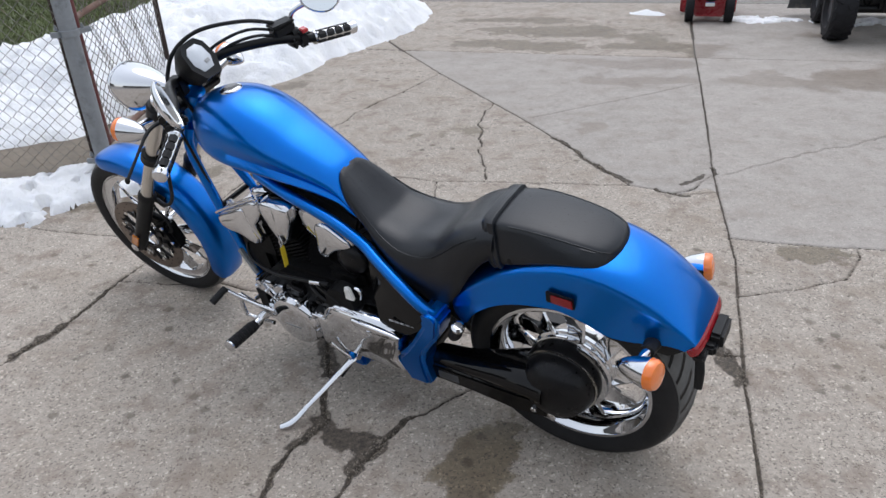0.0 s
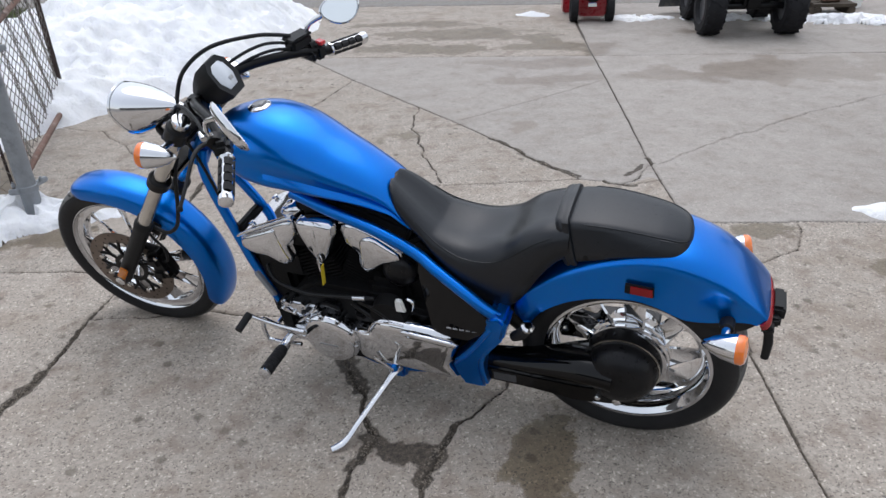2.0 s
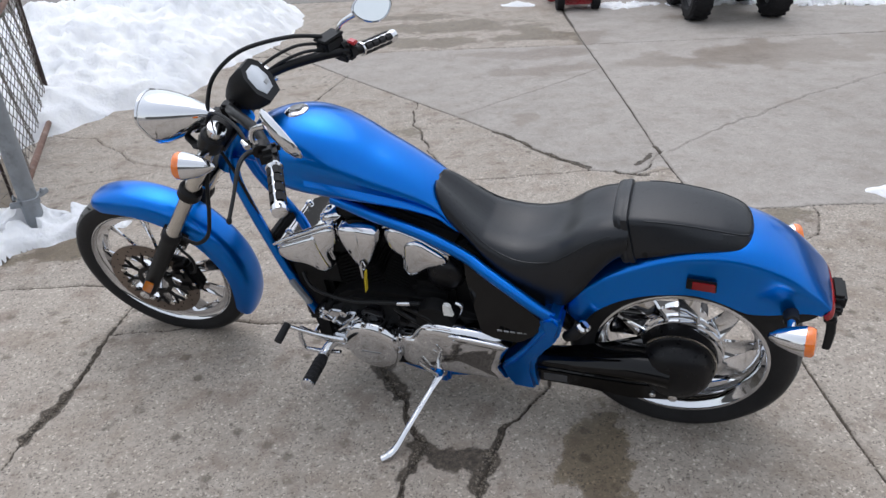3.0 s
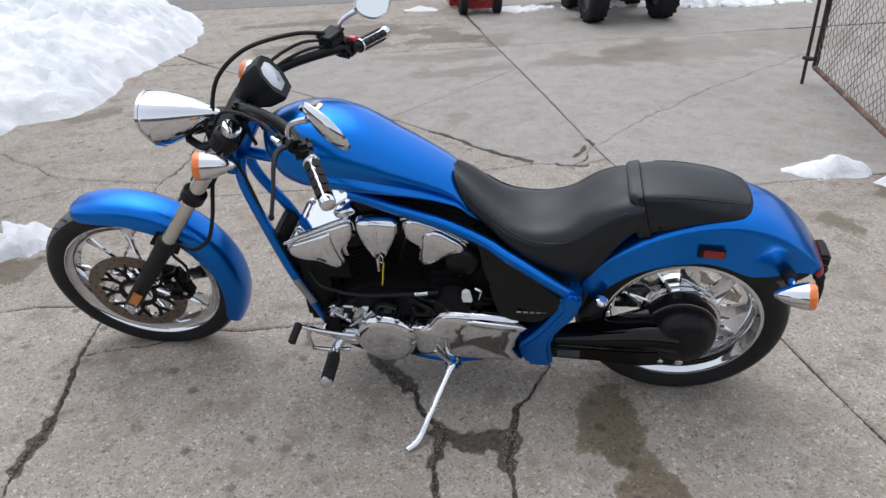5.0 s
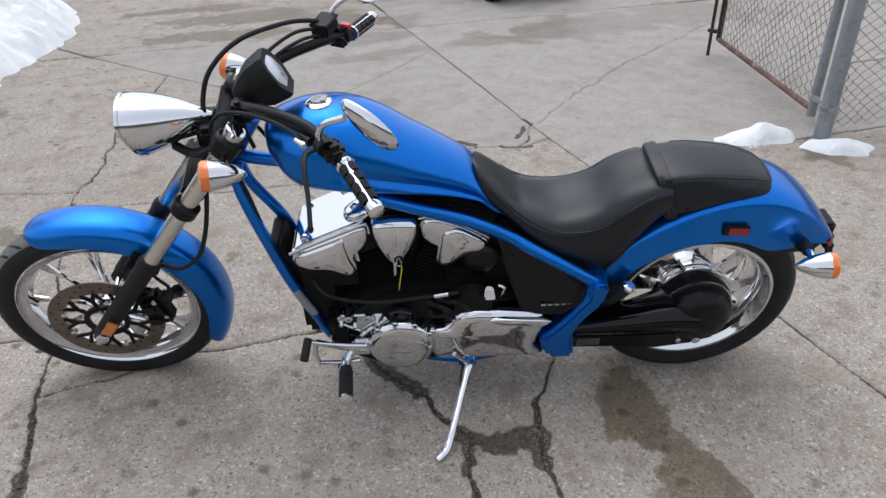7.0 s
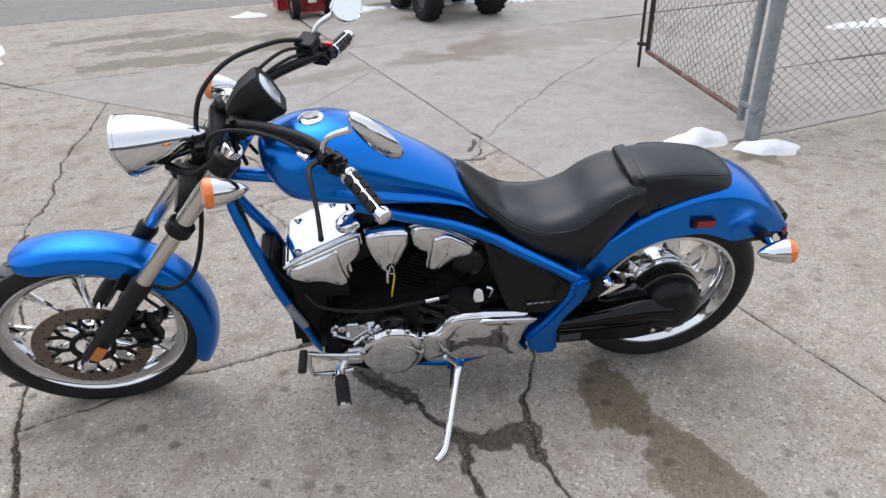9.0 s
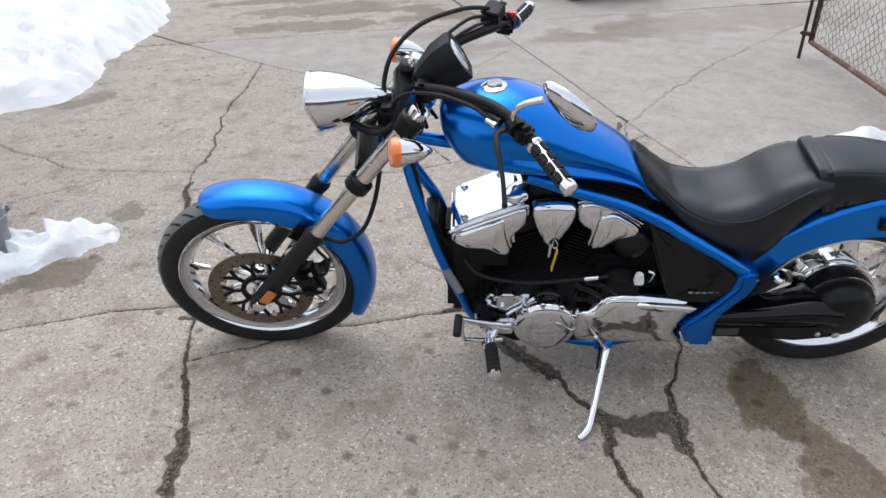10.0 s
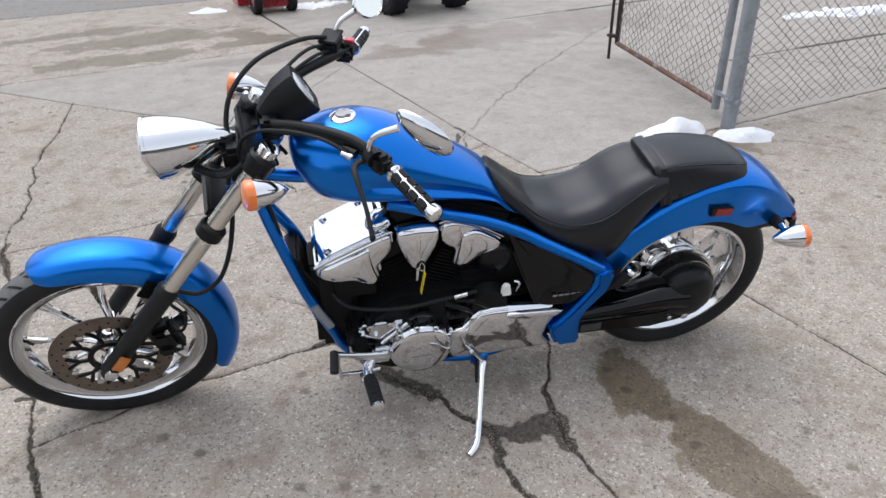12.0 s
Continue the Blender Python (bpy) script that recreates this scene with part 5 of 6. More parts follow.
part("clip", box(-0.02, -0.03, 0.20, 0.05, 0.08, 0.025, 0.005), DARKPIPE, rod)
fence_bay((-1.99, 3.88, 0), (-6.2, 5.2, 0), 1.85, "old chain-link fence in front of piled snow")
fence_bay((2.71, 2.48, 0), (7.0, 1.12, 0), 1.85, "old chain-link fence beside the driveway", 0.046)
pole = thing("fence_brace", Matrix.Identity(4), "thin dark brace wire beside the gate post", "brace wire")
part("wire", tube([(-2.03, 3.90, 0.06), (-2.08, 4.0, 1.5)], 0.008, 8, 1), DARKPIPE, pole)


# ---- snow ----
def snow_heap(name, outline, peaks, label, cell, rough, seed):
    """A heap over an outline in x and y: height rises inwards from the rim, with bumps and a ragged rim."""
    xs, ys = [p[0] for p in outline], [p[1] for p in outline]
    x0, x1, y0, y1 = min(xs) - 0.1, max(xs) + 0.1, min(ys) - 0.1, max(ys) + 0.1
    nx, ny = int((x1 - x0) / cell) + 2, int((y1 - y0) / cell) + 2
    P = [Vector((x, y)) for x, y in outline]
    verts, keep = [], {}
    off = Vector((seed * 3.1, seed * 1.7, 0))
    for j in range(ny):
        for i in range(nx):
            x, y = x0 + i * cell, y0 + j * cell
            n1 = noise.fractal(Vector((x * 2.2, y * 2.2, 0)) + off, 1.0, 2.1, 5)
            n2 = noise.fractal(Vector((x * 9, y * 9, 3)) + off, 1.0, 2.1, 4)
            rim = noise.fractal(Vector((x * 7, y * 7, 9)) + off, 1.0, 2.0, 1 if cell > 0.02 else 2)
            inside, dist = False, 9.0
            for a, b in zip(P, P[1:] + P[:1]):
                if (a.y > y) != (b.y > y) and x < (b.x - a.x) * (y - a.y) / (b.y - a.y) + a.x:
                    inside = not inside
                e = b - a
                t = max(0, min(1, ((x - a.x) * e.x + (y - a.y) * e.y) / max(e.length_squared, 1e-9)))
                dist = min(dist, math.hypot(x - a.x - t * e.x, y - a.y - t * e.y))
            n3 = 1 - abs(noise.fractal(Vector((x * 5.5, y * 5.5, 7)) + off, 1.0, 2.1, 3)) * 2
            s = (dist if inside else -dist) + 0.035 * n1 * rough + 0.04 * rim * rough
            if rough > 2.0 and cell < 0.02 and noise.noise(Vector((x * 8.5, y * 8.5, 4))) + 0.4 * n2 > 0.26:
                s = min(s, -0.3 * cell)
            if s > -1.6 * cell:
                top = 0.0
                for px, py, pr, ph in peaks:
                    g = math.hypot(x - px, y - py) / pr
                    top = max(top, ph * math.exp(-g * g))
                e = max(0.0, s)
                h = -0.002 + 0.9 * min(0.0, s) + top * (1 - math.exp(-e / 0.22)) * (1 + 0.22 * n1) + (0.030 + 0.5 * min(top, 0.08)) * (1 - math.exp(-e / (0.025 if cell < 0.02 else 0.07))) + min(1.0, rough) * (0.034 * n2 + 0.065 * n3 * min(1, top * 5)) * min(1, e / 0.12)
                keep[(i, j)] = len(verts)
                verts.append((x, y, h))
    faces = [(keep[i, j], keep[i + 1, j], keep[i + 1, j + 1], keep[i, j + 1]) for i, j in keep if (i + 1, j) in keep and (i, j + 1) in keep and (i + 1, j + 1) in keep]
    me = bpy.data.meshes.new(name)
    me.from_pydata(verts, [], faces)
    me.materials.append(SNOW)
    me.shade_smooth()
    return tagged(new(name, me), label, "snow", kind="stuff")


snow_heap("snow_pile", [(-0.10, 9.15), (-0.25, 8.4), (-0.47, 7.7), (-0.75, 7.25), (-1.05, 6.85), (-1.25, 6.3), (-1.48, 5.88), (-1.85, 5.92), (-2.05, 5.62), (-2.2, 5.45), (-2.45, 5.2), (-2.55, 4.78), (-3.0, 4.55), (-4.2, 4.9), (-6.6, 5.5), (-6.6, 5.9),
                        (-5.0, 6.15), (-4.4, 6.4), (-4.0, 6.75), (-3.85, 7.6), (-3.65, 8.5), (-2.9, 9.5), (-2.0, 10.1), (-0.9, 9.9)],
          [(-1.55, 8.2, 1.0, 0.52), (-0.95, 8.6, 0.7, 0.36), (-2.4, 7.4, 1.3, 0.45), (-3.4, 6.1, 1.1, 0.28), (-2.7, 5.8, 0.7, 0.25), (-5.0, 5.7, 1.1, 0.16), (-0.5, 8.9, 0.5, 0.16), (-1.6, 6.9, 0.8, 0.28)],
          "large heap of old white snow behind the gate", 0.035, 1.2, 1)
snow_heap("snow_patch", [(-2.75, 3.72), (-2.45, 3.42), (-2.30, 3.28), (-2.16, 3.36), (-2.12, 3.52), (-1.98, 3.63), (-1.80, 3.66), (-1.60, 3.74), (-1.55, 3.84), (-1.64, 4.0), (-1.72, 4.08), (-1.85, 4.06), (-2.0, 4.12), (-2.25, 4.2), (-2.42, 4.0), (-2.8, 3.9)],
          [(-1.72, 3.88, 0.22, 0.06), (-2.1, 3.85, 0.3, 0.08), (-2.4, 3.7, 0.3, 0.06)], "crusty snow round the foot of the gate post", 0.012, 2.4, 2)
snow_heap("snow_patch", [(2.12, 2.82), (2.19, 2.71), (2.36, 2.56), (2.48, 2.54), (2.55, 2.60), (2.48, 2.74), (2.33, 2.84), (2.2, 2.86)], [(2.42, 2.66, 0.17, 0.085)], "small heap of snow beside the gate post", 0.012, 0.8, 3)
snow_heap("snow_patch", [(2.42, 2.49), (2.43, 2.34), (2.52, 2.25), (2.61, 2.20), (2.73, 2.24), (2.72, 2.32), (2.62, 2.42), (2.52, 2.50)], [(2.57, 2.36, 0.16, 0.04)], "small heap of snow beside the gate post", 0.012, 0.7, 4)
snow_heap("slush_strip", [(2.9, 7.82), (3.1, 7.72), (3.45, 7.57), (3.9, 7.45), (4.3, 7.3), (4.75, 6.9), (5.1, 6.72), (5.5, 6.52), (6.3, 6.3), (6.4, 6.55), (5.6, 6.95), (5.2, 7.1), (4.9, 7.1), (4.4, 7.5), (3.8, 7.7), (3.3, 7.92), (3.0, 7.96)], [(5.2, 6.9, 0.5, 0.03)], "thin strip of trodden slush along the driveway", 0.0185, 2.6, 5)
snow_heap("slush_strip", [(2.08, 8.38), (2.25, 8.25), (2.42, 8.2), (2.5, 8.3), (2.3, 8.45), (2.12, 8.5)], [(2.3, 8.35, 0.15, 0.03)], "small scrap of slush on the driveway", 0.022, 0.8, 6)


snow_heap("slush_strip", [(6.1, 3.62), (6.35, 3.36), (6.7, 3.12), (7.1, 2.85), (7.6, 2.6), (7.7, 2.85), (7.25, 3.2), (6.8, 3.36), (6.4, 3.56)], [(7.1, 3.05, 0.4, 0.01)], "thin strip of slush beyond the fence", 0.018, 3.2, 7)


# ---- machines in the background ----
def knobbly_wheel(parent, c, axis, radius, width, mat_rim):
    a = Vector(axis).normalized()
    w = part("wheel", lathe([(-width * 0.3, radius * 0.5), (-width * 0.5, radius * 0.62), (-width * 0.5, radius * 0.86), (-width * 0.36, radius * 0.97), (width * 0.36, radius * 0.97), (width * 0.5, radius * 0.86), (width * 0.5, radius * 0.62), (width * 0.3, radius * 0.5)], c, a, 36), LUGS, parent, "knobbly black tyre")
    s = a.cross(Vector((0, 0, 1))).normalized()
    u = a.cross(s)
    lugs = []
    for k in range(18):
        t = 2 * math.pi * k / 18
        for side in (-1, 1):
            tt = t + side * 0.08
            d = math.cos(tt) * s + math.sin(tt) * u
            e = -math.sin(tt) * s + math.cos(tt) * u
            m = Matrix((e, a, d)).transposed().to_4x4()
            lugs.append(moved(box(0, 0, 0, radius * 0.16, width * 0.42, radius * 0.085, radius * 0.02), Matrix.Translation(Vector(c) + d * radius * 0.955 + a * side * width * 0.26) @ m @ Matrix.Rotation(side * 0.5, 4, "Z")))
    part("tread_lug", joined(*lugs), LUGS, w)
    part("wheel_rim", lathe([(-width * 0.32, radius * 0.52), (-width * 0.1, radius * 0.46), (width * 0.1, radius * 0.46), (width * 0.32, radius * 0.52)], c, a, 28), mat_rim, w)
    return w


blower = thing("snow_blower", Matrix.Translation((2.78, 7.80, 0)) @ pose(0, 0, 0, 0, 0, -17), "red walk-behind snow blower with black tyres, parked on the driveway", "snow blower")
part("housing", joined(box(0, 0.05, 0.19, 0.30, 0.22, 0.26, 0.02), plate([(-0.15, 0.06), (-0.15, 0.30), (-0.10, 0.42), (0.10, 0.42), (0.15, 0.30), (0.15, 0.06)], -0.06, 0.02, 0.015)), MACHINE_RED, blower, "red sheet-metal housing")
part("auger_box", joined(box(0, 0.42, 0.24, 0.56, 0.02, 0.44, 0.01), box(-0.28, 0.55, 0.24, 0.02, 0.28, 0.44, 0.01), box(0.28, 0.55, 0.24, 0.02, 0.28, 0.44, 0.01), box(0, 0.55, 0.46, 0.56, 0.28, 0.02, 0.01)), MACHINE_RED, blower)
part("chassis", box(0, 0.25, 0.2, 0.2, 0.36, 0.12, 0.02), BLACK, blower)
part("engine", joined(box(0, 0.12, 0.46, 0.28, 0.30, 0.20, 0.03), lathe([(0, 0.09), (0.05, 0.09), (0.07, 0.05)], (0.0, -0.02, 0.30), (0, -1, 0), 20)), BLACK, blower, "black engine")
part("label", plate([(-0.045, 0.165), (-0.045, 0.20), (0.045, 0.20), (0.045, 0.165)], -0.066, -0.0605, 0.001), WHITE, blower, "white label")
part("label_band", plate([(-0.045, 0.20), (-0.045, 0.208), (0.045, 0.208), (0.045, 0.20)], -0.066, -0.0605, 0.0), glassy("blue_label", (0.05, 0.08, 0.4), 0.4), blower)
for s in (1, -1):
    knobbly_wheel(blower, (s * 0.195, 0.0, 0.148), (1, 0, 0), 0.148, 0.085, MACHINE_RED)
    part("handle", tube([(s * 0.16, 0.0, 0.42), (s * 0.20, -0.35, 0.85), (s * 0.20, -0.5, 0.95)], 0.014, 10, 4), BLACK, blower)

atv = thing("quad_bike", Matrix.Translation((3.95, 6.64, 0)) @ pose(0, 0, 0, 0, 0, -16), "black quad bike with knobbly tyres and a front plow blade", "quad bike")
part("chassis", joined(box(0, 0.42, 0.38, 0.34, 0.9, 0.16, 0.03), box(0, 0.45, 0.28, 0.26, 0.5, 0.12, 0.03), tube([(-0.36, 0, 0.272), (0.36, 0, 0.272)], 0.035, 12, 1), tube([(-0.34, 0.82, 0.262), (0.34, 0.82, 0.262)], 0.03, 12, 1),
                       box(0, 0.0, 0.33, 0.16, 0.2, 0.16, 0.03), *[tube([(s * 0.12, 0.05, 0.25), (s * 0.2, 0.0, 0.40), (s * 0.16, 0.1, 0.6)], 0.022, 10, 3) for s in (1, -1)]), BLACK, atv, "black chassis")
part("exhaust", tube([(0.10, -0.10, 0.42), (0.11, 0.1, 0.42), (0.10, 0.35, 0.40)], [0.045, 0.05, 0.03], 16, 3), FORK, atv, "dull metal exhaust")
part("bodywork", joined(box(0, 0.05, 0.72, 0.95, 0.55, 0.06, 0.02), box(0, 0.85, 0.70, 0.90, 0.5, 0.06, 0.02), box(0, 0.6, 0.70, 0.32, 0.7, 0.18, 0.05)), PLASTIC, atv, "black plastic bodywork")
part("seat", box(0, 0.35, 0.84, 0.30, 0.62, 0.12, 0.05), LEATHER, atv)
for x in (-0.38, 0.38):
    knobbly_wheel(atv, (x, 0.0, 0.272), (1, 0, 0), 0.272, 0.20, BLADE)
    knobbly_wheel(atv, (x * 0.95, 0.82, 0.262), (1, 0, 0), 0.262, 0.17, BLADE)
blade = []
for k in range(9):
    a = radians(-50 + 100 * k / 8)
    blade.append([Vector((x, 1.38 - 0.24 * math.cos(a) + o, 0.25 + 0.24 * math.sin(a))) for x, o in ((-0.63, 0), (0.63, 0), (0.63, 0.012), (-0.63, 0.012))])
plow = part("plow_blade", loft(blade), BLADE, atv, "curved steel plow blade")
part("push_tube", joined(tube([(-0.1, 0.6, 0.25), (-0.2, 1.16, 0.2)], 0.025, 10, 1), tube([(0.1, 0.6, 0.25), (0.2, 1.16, 0.2)], 0.025, 10, 1)), BLACK, plow)

deck = thing("timber_skid", Matrix.Translation((5.38, 7.22, 0)) @ pose(0, 0, 0, 0, 0, -16), "low muddy timber skid lying in the slush", "skid")
for k in range(3):
    part("plank", box(0, 0.12 * k, 0.10, 0.46, 0.10, 0.035, 0.006), TIMBER, deck)
for x in (-0.18, 0.18):
    part("bearer", box(x, 0.12, 0.04, 0.08, 0.36, 0.08, 0.008), TIMBER, deck)
part("pile", joined(*[tube([(-0.1 + 0.05 * k, 0.05, 0.13), (-0.08 + 0.05 * k, 0.12, 0.30 - 0.03 * k), (-0.06 + 0.05 * k, 0.2, 0.14)], 0.03, 10, 4) for k in range(4)]), RUST, deck)
pail = thing("bucket", Matrix.Translation((5.85, 7.55, 0)), "white plastic bucket with a red label on the driveway", "bucket")
part("pail", lathe([(0, 0.12), (0.005, 0.125), (0.30, 0.148), (0.305, 0.158), (0.33, 0.158), (0.335, 0.15), (0.33, 0.142), (0.02, 0.118)], (0, 0, 0), (0, 0, 1), 32), WHITE, pail)
part("label", lathe([(0.12, 0.1355), (0.22, 0.143), (0.2201, 0.140), (0.12, 0.132)], (0, 0, 0), (0, 0, 1), 32, closed=True), simple("red_print", (0.5, 0.12, 0.12), 0.5), pail)


# ---- grass beyond the fence ----
def lawn(x0, y0, x1, y1, count):
    rnd = random.Random(11)
    verts, faces = [], []
    for k in range(count):
        x, y = rnd.uniform(x0, x1), rnd.uniform(y0, y1)
        if y > 11.05 + 0.28 * (-3.4 - x):
            continue
        h, a, w = rnd.uniform(0.03, 0.07), rnd.uniform(0, 6.28), 0.006
        lx, ly = rnd.uniform(-0.03, 0.03), rnd.uniform(-0.03, 0.03)
        i = len(verts)
        c, s = math.cos(a) * w, math.sin(a) * w
        verts += [(x - c, y - s, 0.0), (x + c, y + s, 0.0), (x + lx, y + ly, h)]
        faces.append((i, i + 1, i + 2))
    me = bpy.data.meshes.new("grass")
    me.from_pydata(verts, [], faces)
    me.materials.append(GRASS)
    return tagged(new("grass", me), "short winter grass beyond the snow", "grass", kind="stuff")


lawn(-9.5, 5.9, -3.3, 12.0, 52000)
bm = bmesh.new()
for p in [(-14, 5.7, 0.006), (-3.4, 6.0, 0.006), (-3.4, 11.0, 0.006), (-14, 14.0, 0.006)]:
    bm.verts.new(p)
bm.faces.new(bm.verts)
tagged(part("soil", bm, GRASS, None), "grassy soil beyond the fence", "soil", kind="structure")
bm = bmesh.new()
for p in [(-14, 3.8, 0.004), (-2.1, 3.98, 0.004), (-2.45, 5.4, 0.004), (-14, 5.6, 0.004)]:
    bm.verts.new(p)
bm.faces.new(bm.verts)
tagged(part("verge", bm, MUD, None), "damp bare soil along the fence", "soil", kind="structure")
bm = bmesh.new()
for p in [(-300, -300, -0.03), (300, -300, -0.03), (300, 300, -0.03), (-300, 300, -0.03)]:
    bm.verts.new(p)
bm.faces.new(bm.verts)
tagged(part("ground", bm, ROAD, None), "grey street surface reaching into the distance", "ground", kind="structure")


# ---- plain walls added out of sight all round, to darken horizon light and reflections ----
WALL = simple("unseen_wall_dark", (0.10, 0.095, 0.09), 0.8, spots=0.15, scale=2)


def closing_wall(name, a, b, height, thick):
    a, b = Vector(a), Vector(b)
    d = (b - a).normalized()
    n = Vector((d.y, -d.x, 0)) * thick
    bm = loft([[a, a + n, a + n + Vector((0, 0, height)), a + Vector((0, 0, height))], [b, b + n, b + n + Vector((0, 0, height)), b + Vector((0, 0, height))]])
    tagged(part(name, bm, WALL, None), "plain dark grey unseen wall, added to darken horizon light and reflections", "wall", kind="structure")


closing_wall("wall_south", (-16, -7.2, -0.03), (12, -15.6, -0.03), 3.6, 0.25)
closing_wall("wall_north", (20, 26, -0.03), (-20, 38, -0.03), 5.5, 0.25)
closing_wall("wall_west", (-26, 30, -0.03), (-26, -4, -0.03), 5.0, 0.25)
closing_wall("wall_east", (26, -10, -0.03), (26, 20, -0.03), 5.0, 0.25)


# ---- cracked concrete driveway ----
# Joints and cracks as lines on the ground: half width of the opening, wander, points.
CRACKS = [
    (0.0050, 0.004, [(3.1, 9.4), (2.75, 8.3), (2.52, 7.5), (2.17, 6.26), (1.97, 5.51), (1.58, 4.12), (1.465, 3.72), (1.23, 2.73), (0.96, 1.90), (0.83, 1.42), (0.72, 1.0), (0.5, 0.3), (0.2, -0.8), (-0.4, -3.5)]),
    (0.0065, 0.003, [(-1.6, 7.45), (0.4, 6.83), (2.13, 6.30), (4.57, 5.58), (8.9, 4.3)]),
    (0.0058, 0.008, [(-1.1, 8.8), (-0.55, 7.45), (-0.05, 6.13), (0.19, 5.58), (0.6, 4.61), (0.97, 3.58)]),
    (0.0050, 0.030, [(-0.03, 6.15), (-0.48, 5.38), (-0.66, 5.1), (-0.82, 4.64), (-1.07, 4.25), (-1.13, 4.1), (-1.19, 3.85), (-1.3, 3.4), (-1.39, 2.97), (-1.46, 2.75), (-1.54, 2.47), (-1.61, 2.28), (-1.69, 2.09), (-1.9, 1.5), (-2.2, 0.5), (-2.6, -3.5)]),
    (0.0043, 0.045, [(0.36, 5.2), (0.21, 4.7), (0.2, 4.15), (0.2, 3.72)]),
    (0.0058, 0.022, [(-1.12, 4.11), (-0.46, 3.9), (-0.08, 3.75), (0.33, 3.69), (0.97, 3.57), (1.19, 3.45), (1.42, 3.43)]),
    (0.0050, 0.014, [(-6.8, 4.55), (-3.2, 3.6), (-2.0, 3.296), (-1.71, 3.224), (-1.42, 3.105), (-1.22, 2.90), (-1.05, 2.74), (-0.89, 2.65), (-0.74, 2.60), (-0.5, 2.53), (-0.2, 2.35), (0.25, 2.2), (0.7, 2.1), (1.02, 2.05)]),
    (0.0045, 0.024, [(-1.46, 2.755), (-1.24, 2.706), (-1.05, 2.72)]),
    (0.0029, 0.040, [(-0.5, 2.53), (-0.44, 2.70), (-0.46, 2.95)]),
    (0.0029, 0.040, [(-2.9, 5.9), (-1.90, 5.30), (-1.55, 4.69), (-1.04, 4.33)]),
    (0.0022, 0.030, [(-1.95, 4.42), (-1.61, 4.48), (-1.42, 4.48)]),
    (0.0058, 0.012, [(1.27, 2.93), (1.47, 2.86), (1.84, 2.78), (2.55, 2.56), (4.2, 2.06), (6.8, 1.25), (9.0, 0.55)]),
    (0.0043, 0.030, [(1.80, 2.79), (1.76, 2.72), (1.60, 2.55), (1.40, 2.46), (1.14, 2.43)]),
    (0.0036, 0.030, [(1.13, 3.46), (1.3, 3.5), (1.42, 3.66), (1.49, 3.70)]),
    (0.0065, 0.030, [(-0.49, 2.53), (-0.45, 2.19), (-0.43, 2.01), (-0.44, 1.78), (-0.51, 1.68), (-0.56, 1.5), (-0.62, 1.2), (-0.7, 0.8), (-0.8, 0.2), (-1.0, -3.5)]),
    (0.0058, 0.030, [(0.25, 2.2), (0.06, 1.95), (0.02, 1.90), (-0.12, 1.80), (-0.25, 1.67), (-0.30, 1.57), (-0.36, 1.43), (-0.45, 1.15), (-0.6, 0.8), (-0.7, 0.75)]),
    (0.0029, 0.030, [(-0.08, 3.75), (-0.09, 3.45), (-0.16, 3.0), (-0.2, 2.36)]),
    (0.0022, 0.020, [(0.59, 4.82), (1.2, 5.1), (1.90, 5.45)]),
    (0.0022, 0.035, [(1.50, 3.66), (2.06, 3.92), (2.67, 4.16), (2.96, 4.27), (3.5, 4.4), (4.6, 4.7)]),
    (0.0029, 0.020, [(2.66, 2.2), (2.75, 2.0), (2.8, 1.8)]),
    (0.0040, 0.010, [(4.2, 3.24), (4.77, 3.06), (5.85, 2.69), (8.0, 1.95)]),
    (0.0040, 0.010, [(4.45, 3.17), (4.66, 2.69), (4.76, 2.1), (4.85, 1.3)]),
    (0.0115, 0.010, [(-6.9, 12.05), (-0.64, 10.08), (1.33, 9.44), (2.57, 9.05), (8.9, 7.1)]),
]
# Dirt beds: half width and the line that each follows.
BEDS = [(0.028, [(-0.48, 2.36), (-0.44, 2.16), (-0.43, 2.02)]), (0.014, [(-0.43, 2.02), (-0.44, 1.80)]), (0.036, [(-0.46, 1.77), (-0.37, 1.71), (-0.26, 1.675)]), (0.030, [(-0.46, 1.77), (-0.51, 1.69)]),
        (0.024, [(-0.25, 1.69), (-0.30, 1.58)]), (0.013, [(-0.51, 1.68), (-0.57, 1.45)]), (0.010, [(-0.14, 1.79), (-0.26, 1.67)]), (0.026, [(-1.56, 2.43), (-1.60, 2.30), (-1.64, 2.20)]), (0.014, [(-1.47, 2.72), (-1.55, 2.45)]),
        (0.045, [(0.93, 2.16), (0.95, 2.0), (0.96, 1.92)]), (0.014, [(1.09, 3.50), (1.14, 3.455), (1.23, 3.43)]), (0.017, [(1.25, 3.55), (1.32, 3.60), (1.40, 3.69)]), (0.014, [(1.46, 3.69), (1.48, 3.77)]), (0.016, [(-1.08, 4.2), (-1.14, 4.08), (-1.17, 3.9)]), (0.020, [(-0.55, 2.55), (-0.46, 2.52)]),
        (0.013, [(0.68, 4.38), (0.85, 3.93)]), (0.019, [(0.85, 3.93), (0.972, 3.615)]), (0.010, [(-1.42, 3.02), (-1.36, 2.95)])]
# Oily spots: centre and radius.
SPOTS = [(-1.29, 2.245, 0.040), (-0.86, 2.17, 0.018), (-1.05, 2.42, 0.014), (-1.72, 3.0, 0.03), (-1.9, 2.75, 0.025), (-0.72, 1.45, 0.012), (0.62, 1.62, 0.02), (1.35, 1.9, 0.02), (-1.5, 3.5, 0.03)]
